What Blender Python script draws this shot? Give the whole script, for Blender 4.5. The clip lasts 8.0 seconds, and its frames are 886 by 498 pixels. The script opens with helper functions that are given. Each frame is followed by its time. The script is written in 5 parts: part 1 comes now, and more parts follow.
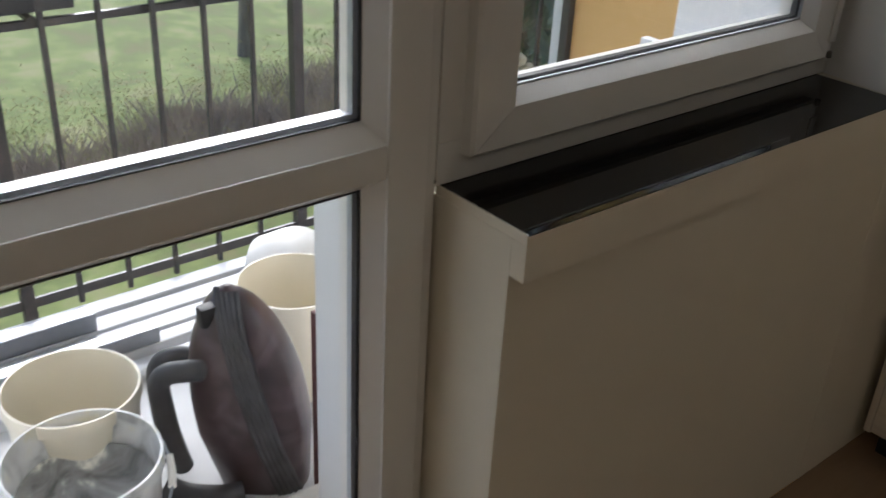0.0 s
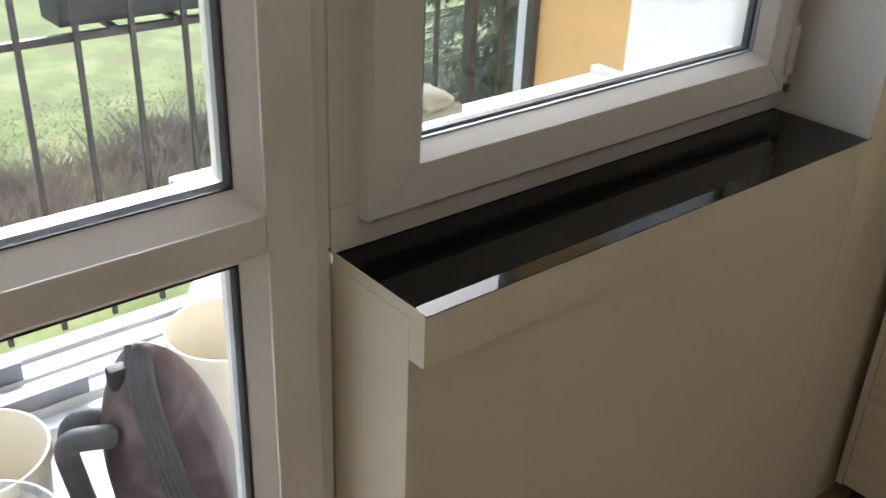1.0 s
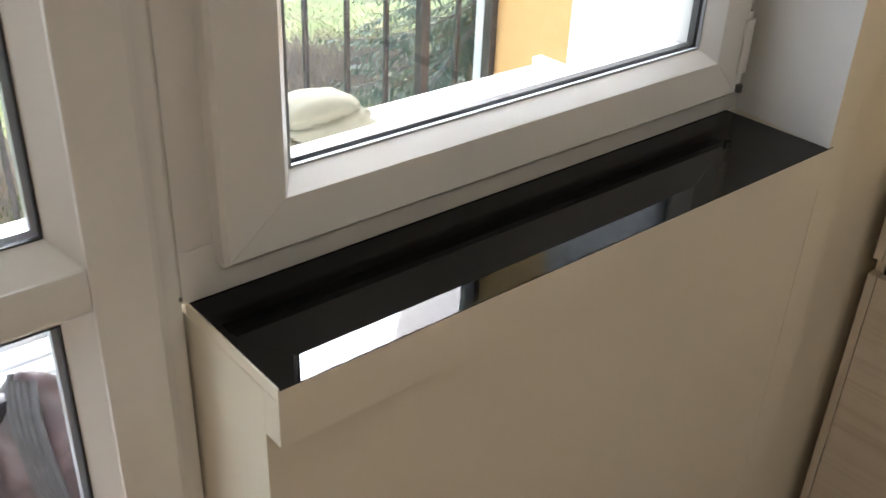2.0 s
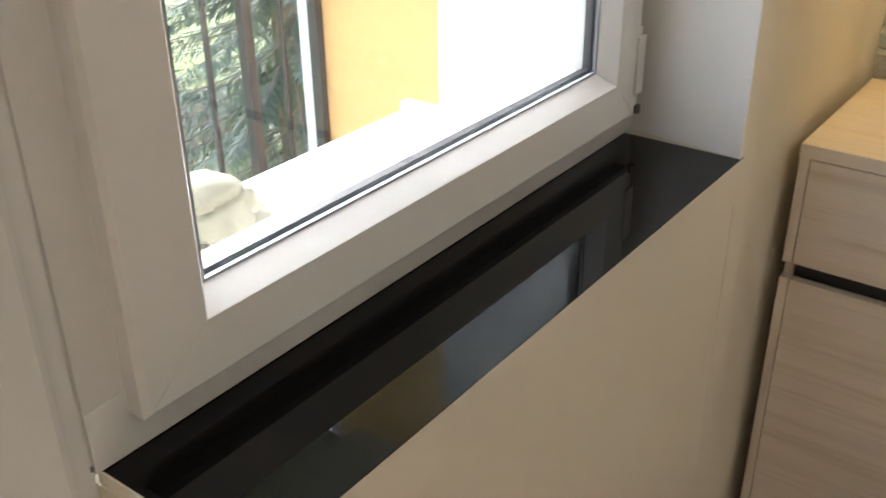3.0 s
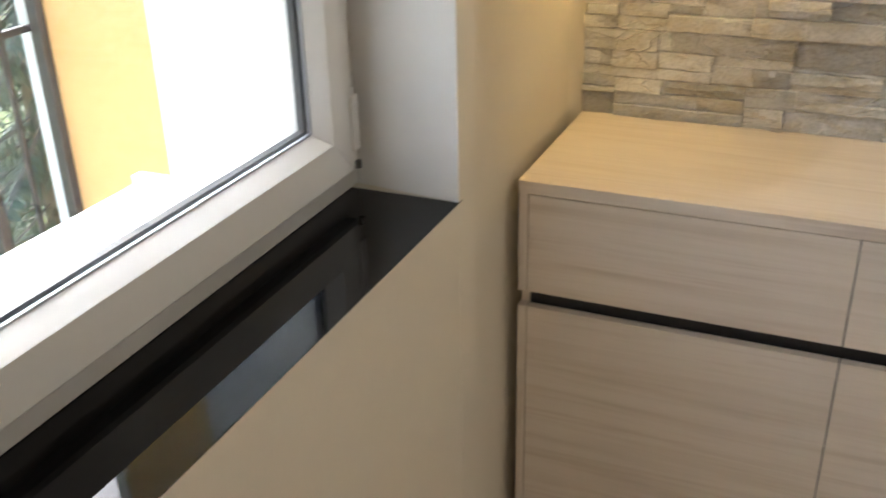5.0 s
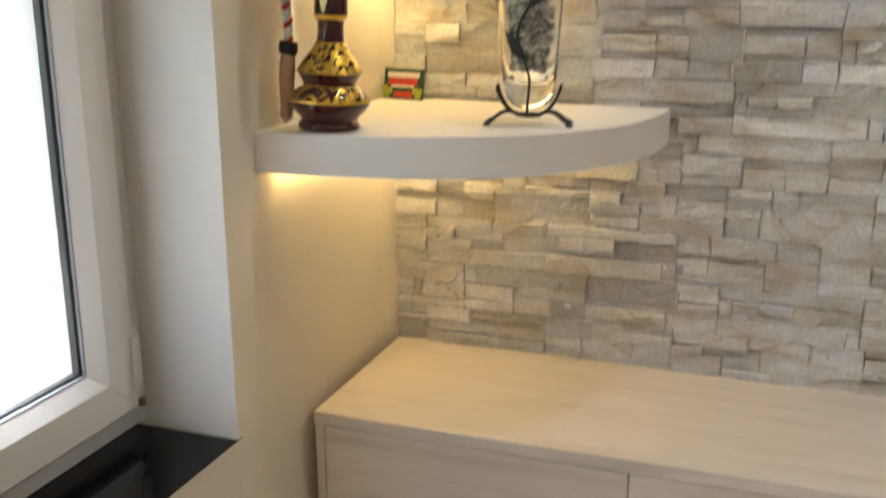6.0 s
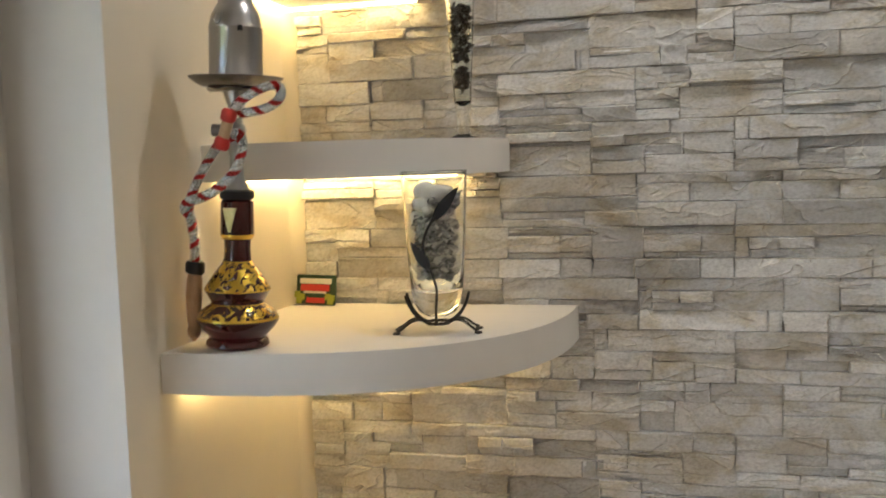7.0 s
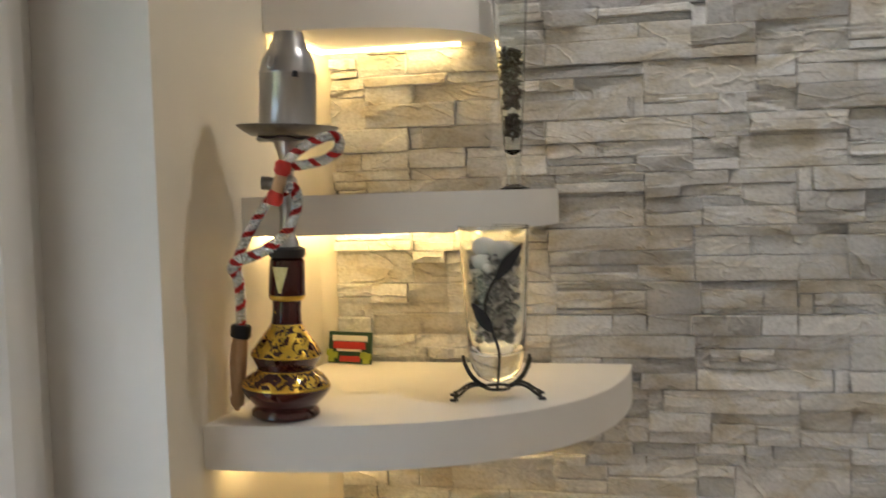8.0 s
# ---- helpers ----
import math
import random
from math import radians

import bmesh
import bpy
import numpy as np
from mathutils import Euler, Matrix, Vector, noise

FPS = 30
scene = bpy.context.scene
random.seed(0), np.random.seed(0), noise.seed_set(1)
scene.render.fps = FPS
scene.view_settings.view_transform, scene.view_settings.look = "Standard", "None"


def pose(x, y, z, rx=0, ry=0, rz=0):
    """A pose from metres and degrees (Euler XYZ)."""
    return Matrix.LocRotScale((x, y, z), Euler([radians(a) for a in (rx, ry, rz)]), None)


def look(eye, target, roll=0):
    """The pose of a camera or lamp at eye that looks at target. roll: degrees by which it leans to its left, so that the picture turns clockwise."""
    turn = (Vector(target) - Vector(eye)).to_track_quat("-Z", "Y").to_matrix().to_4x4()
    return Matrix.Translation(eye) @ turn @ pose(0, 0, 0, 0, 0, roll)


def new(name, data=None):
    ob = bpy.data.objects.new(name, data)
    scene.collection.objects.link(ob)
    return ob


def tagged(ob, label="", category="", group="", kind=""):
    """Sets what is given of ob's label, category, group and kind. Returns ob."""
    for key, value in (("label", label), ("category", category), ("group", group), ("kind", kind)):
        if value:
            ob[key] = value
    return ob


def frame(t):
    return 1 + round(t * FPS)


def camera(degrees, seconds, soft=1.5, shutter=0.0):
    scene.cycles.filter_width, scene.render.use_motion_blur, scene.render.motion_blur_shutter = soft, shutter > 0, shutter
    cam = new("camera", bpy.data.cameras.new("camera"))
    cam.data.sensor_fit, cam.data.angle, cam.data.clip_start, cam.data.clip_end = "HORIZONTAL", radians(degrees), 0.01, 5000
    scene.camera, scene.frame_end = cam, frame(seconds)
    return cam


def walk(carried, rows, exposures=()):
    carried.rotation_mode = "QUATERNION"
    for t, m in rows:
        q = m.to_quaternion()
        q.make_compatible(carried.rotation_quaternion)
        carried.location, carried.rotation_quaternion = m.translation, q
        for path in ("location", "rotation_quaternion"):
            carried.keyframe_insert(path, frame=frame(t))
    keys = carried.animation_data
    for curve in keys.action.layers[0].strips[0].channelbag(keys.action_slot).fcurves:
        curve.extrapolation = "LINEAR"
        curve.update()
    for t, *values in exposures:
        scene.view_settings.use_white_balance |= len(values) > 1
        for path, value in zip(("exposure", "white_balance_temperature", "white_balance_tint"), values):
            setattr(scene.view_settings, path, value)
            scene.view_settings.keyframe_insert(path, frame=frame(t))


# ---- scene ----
cam = camera(49.0, 8.0, soft=1.5, shutter=0.4)
PATH = [
    (0, (-2.339, -0.762, 1.465), (-1.196, 0.576, 0.515), 3.1),
    (0.5, (-2.235, -0.71, 1.483), (-1.043, 0.586, 0.533), 2.1),
    (1, (-2.134, -0.707, 1.479), (-0.985, 0.63, 0.535), 2.5),
    (1.2, (-2.077, -0.71, 1.478), (-0.963, 0.649, 0.523), 2.6),
    (2.3, (-1.88, -0.563, 1.478), (-0.709, 0.692, 0.452), 1.6),
    (2.5, (-1.876, -0.505, 1.465), (-0.618, 0.686, 0.466), -0.1),
    (3, (-1.879, -0.428, 1.446), (-0.468, 0.63, 0.502), -0.7),
    (3.5, (-1.888, -0.431, 1.449), (-0.392, 0.534, 0.538), -0.8),
    (4, (-1.886, -0.455, 1.458), (-0.341, 0.445, 0.562), -1.2),
    (4.2, (-1.884, -0.466, 1.463), (-0.322, 0.415, 0.578), -1.3),
    (5.3, (-1.828, -0.571, 1.499), (-0.118, 0.055, 0.672), -0.6),
    (5.5, (-1.812, -0.621, 1.518), (-0.052, -0.049, 0.762), -0.1),
    (6, (-1.788, -0.757, 1.577), (0.032, -0.114, 1.054), -0.1),
    (6.5, (-1.781, -0.805, 1.586), (0.098, -0.182, 1.298), 1.2),
    (7, (-1.77, -0.783, 1.636), (0.153, -0.264, 1.455), -1.8),
    (7.5, (-1.781, -0.698, 1.647), (0.176, -0.32, 1.487), -3.1),
    (8, (-1.706, -0.62, 1.67), (0.24, -0.173, 1.556), -1.7),
]
WB = (5550, 9)
EXPOSURES = [(t, e, WB[0], WB[1]) for t, e in ((0.0, 0.95), (0.5, 1.4), (1.0, 1.8), (2.5, 2.58), (3.0, 2.68), (4.2, 2.68), (5.5, 2.76), (6.0, 2.66), (7.0, 2.38), (8.0, 2.24))]
walk(cam, [(t, look(eye, target, roll)) for t, eye, target, roll in PATH], EXPOSURES)
rng = random.Random(7)

# ---------------------------------------------------------------- light
world = bpy.data.worlds.new("overcast")
scene.world = world
world.use_nodes = True
wn = world.node_tree
sky = wn.nodes.new("ShaderNodeTexSky")
sky.sky_type = "NISHITA"
sky.sun_disc = False
sky.sun_elevation, sky.sun_rotation = radians(32), radians(22)
sky.air_density, sky.dust_density, sky.ozone_density = 1.0, 4.0, 1.0
grey = wn.nodes.new("ShaderNodeHueSaturation")
grey.inputs["Saturation"].default_value = 0.9
wn.links.new(sky.outputs[0], grey.inputs["Color"])
wn.links.new(grey.outputs[0], wn.nodes["Background"].inputs["Color"])
wn.nodes["Background"].inputs["Strength"].default_value = 0.15
sun = new("sun", bpy.data.lights.new("sun", "SUN"))
sun.data.energy, sun.data.angle, sun.data.color = 1.4, radians(28), (1.0, 0.98, 0.95)
sun.matrix_world = look((0, 0, 10), (-2.1, -5.2, 6.6))
LAMP_WATTS = 0.52
LED_GLOW = 4.7


# ---------------------------------------------------------------- materials
def mat(name, color, rough=0.5, metal=0.0, **kw):
    m = bpy.data.materials.new(name)
    m.use_nodes = True
    b = m.node_tree.nodes["Principled BSDF"]
    b.inputs["Base Color"].default_value = (*color, 1)
    b.inputs["Roughness"].default_value = rough
    b.inputs["Metallic"].default_value = metal
    for k, v in kw.items():
        b.inputs[k.replace("_", " ")].default_value = v
    return m


def node(m, kind, **ins):
    n = m.node_tree.nodes.new(kind)
    for k, v in ins.items():
        n.inputs[k.replace("_", " ")].default_value = v
    return n


def link(m, a, b):
    m.node_tree.links.new(a, b)


def bsdf(m):
    return m.node_tree.nodes["Principled BSDF"]


def coords(m, scale=(1, 1, 1), kind="Object"):
    tc = m.node_tree.nodes.new("ShaderNodeTexCoord")
    mp = m.node_tree.nodes.new("ShaderNodeMapping")
    mp.inputs["Scale"].default_value = scale
    link(m, tc.outputs[kind], mp.inputs["Vector"])
    return mp.outputs[0]


def ramp(m, fac, stops):
    r = m.node_tree.nodes.new("ShaderNodeValToRGB")
    e = r.color_ramp.elements
    while len(e) < len(stops):
        e.new(0.5)
    for el, (p, c) in zip(e, stops):
        el.position, el.color = p, (*c, 1)
    link(m, fac, r.inputs[0])
    return r.outputs[0]


def grain(m, colors, scale, stretch=(1, 1, 1), detail=6, bump=0.0, dist=0.002, kind="Object", rough=None, distortion=0.0, span=(0.25, 0.75)):
    """Noise through a colour ramp, with relief from the same noise."""
    v = coords(m, stretch, kind)
    n = node(m, "ShaderNodeTexNoise", Scale=scale, Detail=detail, Roughness=0.6, Distortion=distortion)
    link(m, v, n.inputs["Vector"])
    step = (span[1] - span[0]) / max(1, len(colors) - 1)
    link(m, ramp(m, n.outputs[0], [(span[0] + i * step, c) for i, c in enumerate(colors)]), bsdf(m).inputs["Base Color"])
    if bump:
        b = node(m, "ShaderNodeBump", Strength=bump, Distance=dist)
        link(m, n.outputs[0], b.inputs["Height"])
        link(m, b.outputs[0], bsdf(m).inputs["Normal"])
    if rough:
        rr = node(m, "ShaderNodeMapRange", To_Min=rough[0], To_Max=rough[1])
        link(m, n.outputs[0], rr.inputs["Value"])
        link(m, rr.outputs[0], bsdf(m).inputs["Roughness"])
    return m


M_WALL = grain(mat("cream_wall_paint", (0.76, 0.72, 0.65), 0.75), [(0.735, 0.68, 0.555), (0.775, 0.72, 0.60)], 3.0, bump=0.08, dist=0.001)
M_WHITEPAINT = grain(mat("white_paint", (0.8, 0.78, 0.74), 0.6), [(0.77, 0.75, 0.71), (0.82, 0.80, 0.76)], 6.0, bump=0.05, dist=0.001)
M_UPVC = grain(mat("white_window_plastic", (0.8, 0.8, 0.79), 0.32), [(0.755, 0.74, 0.705), (0.80, 0.785, 0.75)], 2.5, rough=(0.26, 0.42))
M_GASKET = mat("black_rubber", (0.02, 0.02, 0.022), 0.5)
M_GREYRUBBER = mat("grey_rubber", (0.36, 0.37, 0.39), 0.5)
M_SPACER = mat("aluminium_spacer", (0.40, 0.42, 0.46), 0.4, 0.5)
M_SILL = grain(mat("black_gloss_sill", (0.004, 0.004, 0.004), 0.04, Specular_IOR_Level=0.28), [(0.0015, 0.0015, 0.0015), (0.003, 0.0028, 0.0026)], 30.0, rough=(0.005, 0.015))
M_GLASS = mat("window_glass", (1, 1, 1), 0.0, Transmission_Weight=1.0, IOR=1.45)
M_CLEAR = mat("clear_vase_glass", (0.97, 0.99, 0.98), 0.02, Transmission_Weight=1.0, IOR=1.46)
M_STUCCO = grain(mat("white_stucco", (0.8, 0.8, 0.8), 0.9), [(0.74, 0.75, 0.76), (0.83, 0.83, 0.83)], 90.0, bump=0.5, dist=0.004)
M_YELLOW = grain(mat("yellow_facade_plaster", (0.78, 0.47, 0.13), 0.9), [(0.74, 0.47, 0.18), (0.80, 0.53, 0.23)], 60.0, bump=0.4, dist=0.004)
M_SILLMETAL = grain(mat("white_coated_metal", (0.8, 0.8, 0.8), 0.4), [(0.76, 0.76, 0.76), (0.82, 0.82, 0.82)], 8.0)
M_IRON = grain(mat("dark_painted_iron", (0.05, 0.045, 0.045), 0.5), [(0.03, 0.028, 0.03), (0.075, 0.065, 0.06)], 40.0, bump=0.2, dist=0.001)
M_PLANTER = grain(mat("dark_grey_plastic", (0.05, 0.05, 0.055), 0.55), [(0.035, 0.035, 0.04), (0.07, 0.07, 0.075)], 14.0)
M_CONCRETE = grain(mat("grey_concrete", (0.42, 0.41, 0.39), 0.9), [(0.56, 0.56, 0.56), (0.74, 0.74, 0.735)], 7.0, bump=0.3, dist=0.003)
M_SOFFIT = grain(mat("stained_concrete", (0.3, 0.3, 0.3), 0.9), [(0.10, 0.10, 0.11), (0.33, 0.33, 0.33), (0.38, 0.38, 0.38), (0.45, 0.45, 0.44)], 2.2, bump=0.3, dist=0.004, distortion=1.2)
M_FLOOR = grain(mat("brown_floor_laminate", (0.25, 0.17, 0.10), 0.35), [(0.20, 0.13, 0.075), (0.30, 0.21, 0.13)], 9.0, (0.15, 1.5, 1), rough=(0.3, 0.45))
M_BLACK = mat("matt_black", (0.012, 0.012, 0.013), 0.5)
M_STEEL = grain(mat("worn_steel", (0.55, 0.54, 0.52), 0.28, 1.0), [(0.34, 0.335, 0.33), (0.50, 0.495, 0.485)], 30.0, (1, 1, 0.2), bump=0.1, dist=0.0006, rough=(0.2, 0.42))
M_STEELDARK = grain(mat("tarnished_steel", (0.25, 0.24, 0.23), 0.35, 1.0), [(0.18, 0.17, 0.16), (0.34, 0.33, 0.31)], 40.0, rough=(0.25, 0.5))
M_TURNED = grain(mat("turned_wood", (0.55, 0.36, 0.19), 0.5), [(0.45, 0.28, 0.14), (0.62, 0.43, 0.25)], 40.0, (3, 3, 0.3), bump=0.1, dist=0.0006)
M_RED = mat("red_cord_sleeve", (0.55, 0.035, 0.025), 0.45)
M_CREAMPLASTIC = grain(mat("cream_plastic", (0.75, 0.68, 0.50), 0.45), [(0.80, 0.73, 0.57), (0.85, 0.79, 0.65)], 7.0)
M_CLOTH = grain(mat("cream_cotton_cloth", (0.75, 0.72, 0.55), 0.9), [(0.21, 0.20, 0.145), (0.30, 0.29, 0.225)], 18.0, bump=0.3, dist=0.003)
M_LED = mat("warm_led_strip", (1, 0.85, 0.55), 0.5, Emission_Color=(1.0, 0.64, 0.22, 1), Emission_Strength=LED_GLOW)
M_LAMP = mat("warm_lamp_lens", (1, 0.9, 0.7), 0.5, Emission_Color=(1.0, 0.72, 0.42, 1), Emission_Strength=25.0)
M_OLDPROFILE = grain(mat("dusty_white_plastic", (0.5, 0.51, 0.53), 0.5), [(0.42, 0.43, 0.45), (0.68, 0.69, 0.71)], 6.0, (0.3, 3, 3))
M_ALU = grain(mat("brushed_aluminium_profile", (0.6, 0.62, 0.65), 0.4, 0.6), [(0.20, 0.21, 0.23), (0.34, 0.35, 0.37)], 12.0)
M_VAC = grain(mat("faded_maroon_plastic", (0.10, 0.05, 0.06), 0.35), [(0.028, 0.016, 0.018), (0.048, 0.029, 0.033), (0.10, 0.072, 0.076)], 9.0, rough=(0.18, 0.5), distortion=0.9, span=(0.36, 0.64))
M_HOSE = grain(mat("dusty_grey_rubber", (0.09, 0.09, 0.095), 0.6), [(0.025, 0.025, 0.028), (0.085, 0.085, 0.09)], 20.0)
M_PLASTER = grain(mat("dried_plaster", (0.4, 0.4, 0.38), 0.9), [(0.13, 0.13, 0.13), (0.24, 0.24, 0.235), (0.33, 0.33, 0.32), (0.80, 0.78, 0.70)], 9.0, bump=0.5, dist=0.006, span=(0.36, 0.64), distortion=1.0)
M_TRANSL = grain(mat("cloudy_bucket_plastic", (0.75, 0.75, 0.73), 0.3, Transmission_Weight=0.35), [(0.45, 0.45, 0.44), (0.72, 0.72, 0.70), (0.88, 0.88, 0.86), (0.82, 0.78, 0.62)], 9.0, rough=(0.2, 0.5), distortion=2.0, span=(0.36, 0.66))
M_BROWN = grain(mat("dark_red_board", (0.10, 0.03, 0.03), 0.6), [(0.07, 0.02, 0.02), (0.14, 0.05, 0.045)], 15.0)
M_BARK = grain(mat("grey_bark", (0.2, 0.18, 0.15), 0.95), [(0.12, 0.10, 0.085), (0.30, 0.27, 0.23)], 9.0, (1, 1, 0.3), bump=0.6, dist=0.02)
M_TWIG = grain(mat("dry_brown_twigs", (0.2, 0.15, 0.10), 0.95), [(0.24, 0.205, 0.17), (0.38, 0.33, 0.27), (0.54, 0.47, 0.34)], 1.5)
M_NEEDLE = grain(mat("spruce_needles", (0.06, 0.09, 0.045), 0.75), [(0.075, 0.105, 0.07), (0.12, 0.155, 0.095), (0.20, 0.23, 0.12)], 2.2)
M_LEAF = grain(mat("shrub_leaves", (0.12, 0.14, 0.05), 0.8), [(0.28, 0.29, 0.14), (0.42, 0.39, 0.20), (0.58, 0.49, 0.26)], 1.3)
M_GRASS = grain(mat("meadow_grass", (0.12, 0.17, 0.05), 0.95), [(0.17, 0.16, 0.06), (0.15, 0.18, 0.05), (0.20, 0.235, 0.065), (0.26, 0.255, 0.11)], 1.6, detail=14, bump=0.25, dist=0.05, span=(0.36, 0.64))


def wood(name, along):
    """Pale elm-like laminate with long streaks along one axis."""
    m = mat(name, (0.6, 0.46, 0.31), 0.42)
    s = [22, 22, 22]
    s[along] = 1.1
    v = coords(m, s)
    n1 = node(m, "ShaderNodeTexNoise", Scale=1.0, Detail=5, Roughness=0.62, Distortion=0.6)
    link(m, v, n1.inputs["Vector"])
    s2 = [150, 150, 150]
    s2[along] = 5
    n2 = node(m, "ShaderNodeTexNoise", Scale=1.0, Detail=3, Roughness=0.5)
    link(m, coords(m, s2), n2.inputs["Vector"])
    mixn = node(m, "ShaderNodeMath")
    mixn.operation = "MULTIPLY_ADD"
    mixn.inputs[1].default_value = 0.3
    link(m, n2.outputs[0], mixn.inputs[0])
    link(m, n1.outputs[0], mixn.inputs[2])
    link(m, ramp(m, mixn.outputs[0], [(0.42, (0.59, 0.505, 0.405)), (0.58, (0.68, 0.60, 0.50)), (0.72, (0.735, 0.66, 0.565)), (0.85, (0.64, 0.555, 0.455))]), bsdf(m).inputs["Base Color"])
    b = node(m, "ShaderNodeBump", Strength=0.12, Distance=0.0006)
    link(m, mixn.outputs[0], b.inputs["Height"])
    link(m, b.outputs[0], bsdf(m).inputs["Normal"])
    return m


M_WOODY = wood("pale_elm_laminate", 1)
M_WOODX = wood("pale_elm_laminate_side", 2)


def stone_material():
    """Cast split-face stone: cool grey with ochre stains, thin paler lines along the crests and fine grit."""
    m = mat("split_face_stone", (0.5, 0.48, 0.45), 0.88)
    info = m.node_tree.nodes.new("ShaderNodeObjectInfo")
    geo = m.node_tree.nodes.new("ShaderNodeNewGeometry")
    add = node(m, "ShaderNodeMath")
    link(m, info.outputs["Random"], add.inputs[0])
    link(m, geo.outputs["Random Per Island"], add.inputs[1])
    fr = node(m, "ShaderNodeMath")
    fr.operation = "FRACT"
    link(m, add.outputs[0], fr.inputs[0])
    tone = ramp(m, fr.outputs[0], [(0.0, (0.40, 0.40, 0.40)), (0.14, (0.56, 0.565, 0.57)), (0.34, (0.62, 0.61, 0.585)), (0.5, (0.65, 0.655, 0.66)), (0.75, (0.73, 0.725, 0.715)), (0.9, (0.57, 0.575, 0.58)), (1.0, (0.56, 0.53, 0.47))])

    def layer(scale, detail, rough, dist, stops):
        n = node(m, "ShaderNodeTexNoise", Scale=1.0, Detail=detail, Roughness=rough, Distortion=dist)
        link(m, coords(m, scale, "Object"), n.inputs["Vector"])
        return n.outputs[0], ramp(m, n.outputs[0], stops)

    def times(a, b):
        mx = m.node_tree.nodes.new("ShaderNodeMix")
        mx.data_type, mx.blend_type = "RGBA", "MULTIPLY"
        mx.inputs["Factor"].default_value = 1.0
        link(m, a, mx.inputs["A"])
        link(m, b, mx.inputs["B"])
        return mx.outputs["Result"]
    _, stain = layer((9, 9, 20), 7, 0.6, 0.6, [(0.33, (0.80, 0.74, 0.62)), (0.43, (0.94, 0.91, 0.84)), (0.52, (1.0, 1.0, 1.0)), (0.68, (1.12, 1.13, 1.14))])
    grit, speck = layer((150, 150, 220), 6, 0.7, 0.0, [(0.30, (0.72, 0.715, 0.71)), (0.52, (1.0, 1.0, 1.0)), (0.72, (1.14, 1.14, 1.13))])
    vein, veins = layer((7, 7, 17), 3, 0.5, 0.7, [(0.455, (1.0, 1.0, 1.0)), (0.49, (1.14, 1.13, 1.10)), (0.525, (1.0, 1.0, 1.0))])
    link(m, times(times(times(tone, stain), speck), veins), bsdf(m).inputs["Base Color"])
    # split layers with thin crests, then weathering and grit
    crest = ramp(m, vein, [(0.40, (0, 0, 0)), (0.475, (0.35, 0.35, 0.35)), (0.492, (0.85, 0.85, 0.85)), (0.52, (0.70, 0.70, 0.70)), (0.64, (0.80, 0.80, 0.80)), (0.655, (1, 1, 1))])
    b1 = node(m, "ShaderNodeBump", Strength=1.0, Distance=0.0055)
    link(m, crest, b1.inputs["Height"])
    n2 = node(m, "ShaderNodeTexNoise", Scale=1.0, Detail=7, Roughness=0.6, Distortion=0.3)
    link(m, coords(m, (26, 26, 44), "Object"), n2.inputs["Vector"])
    b2 = node(m, "ShaderNodeBump", Strength=0.7, Distance=0.0045)
    link(m, n2.outputs[0], b2.inputs["Height"])
    link(m, b1.outputs[0], b2.inputs["Normal"])
    b3 = node(m, "ShaderNodeBump", Strength=0.5, Distance=0.0012)
    link(m, grit, b3.inputs["Height"])
    link(m, b2.outputs[0], b3.inputs["Normal"])
    link(m, b3.outputs[0], bsdf(m).inputs["Normal"])
    return m


M_STONE = stone_material()
M_GROUT = grain(mat("dark_grout", (0.16, 0.14, 0.11), 0.95), [(0.24, 0.225, 0.20), (0.34, 0.32, 0.29)], 30.0)


def braid_material():
    """Silver foil hose with a red spiral."""
    m = mat("silver_red_braid", (0.6, 0.6, 0.62), 0.22, 0.6)
    uv = m.node_tree.nodes.new("ShaderNodeUVMap")
    sep = m.node_tree.nodes.new("ShaderNodeSeparateXYZ")
    link(m, uv.outputs[0], sep.inputs[0])
    a = node(m, "ShaderNodeMath")
    link(m, sep.outputs[0], a.inputs[0])
    link(m, sep.outputs[1], a.inputs[1])
    f = node(m, "ShaderNodeMath")
    f.operation = "FRACT"
    link(m, a.outputs[0], f.inputs[0])
    gt = node(m, "ShaderNodeMath")
    gt.operation = "GREATER_THAN"
    gt.inputs[1].default_value = 0.70
    link(m, f.outputs[0], gt.inputs[0])
    link(m, ramp(m, gt.outputs[0], [(0.0, (0.88, 0.88, 0.90)), (1.0, (0.42, 0.03, 0.03))]), bsdf(m).inputs["Base Color"])
    inv = node(m, "ShaderNodeMath")
    inv.operation = "SUBTRACT"
    inv.inputs[0].default_value = 0.85
    link(m, gt.outputs[0], inv.inputs[1])
    link(m, inv.outputs[0], bsdf(m).inputs["Metallic"])
    n = node(m, "ShaderNodeTexVoronoi", Scale=260.0)
    link(m, coords(m), n.inputs["Vector"])
    b = node(m, "ShaderNodeBump", Strength=1.0, Distance=0.004)
    n.feature = "F1"
    link(m, n.outputs["Distance"], b.inputs["Height"])
    link(m, b.outputs[0], bsdf(m).inputs["Normal"])
    return m


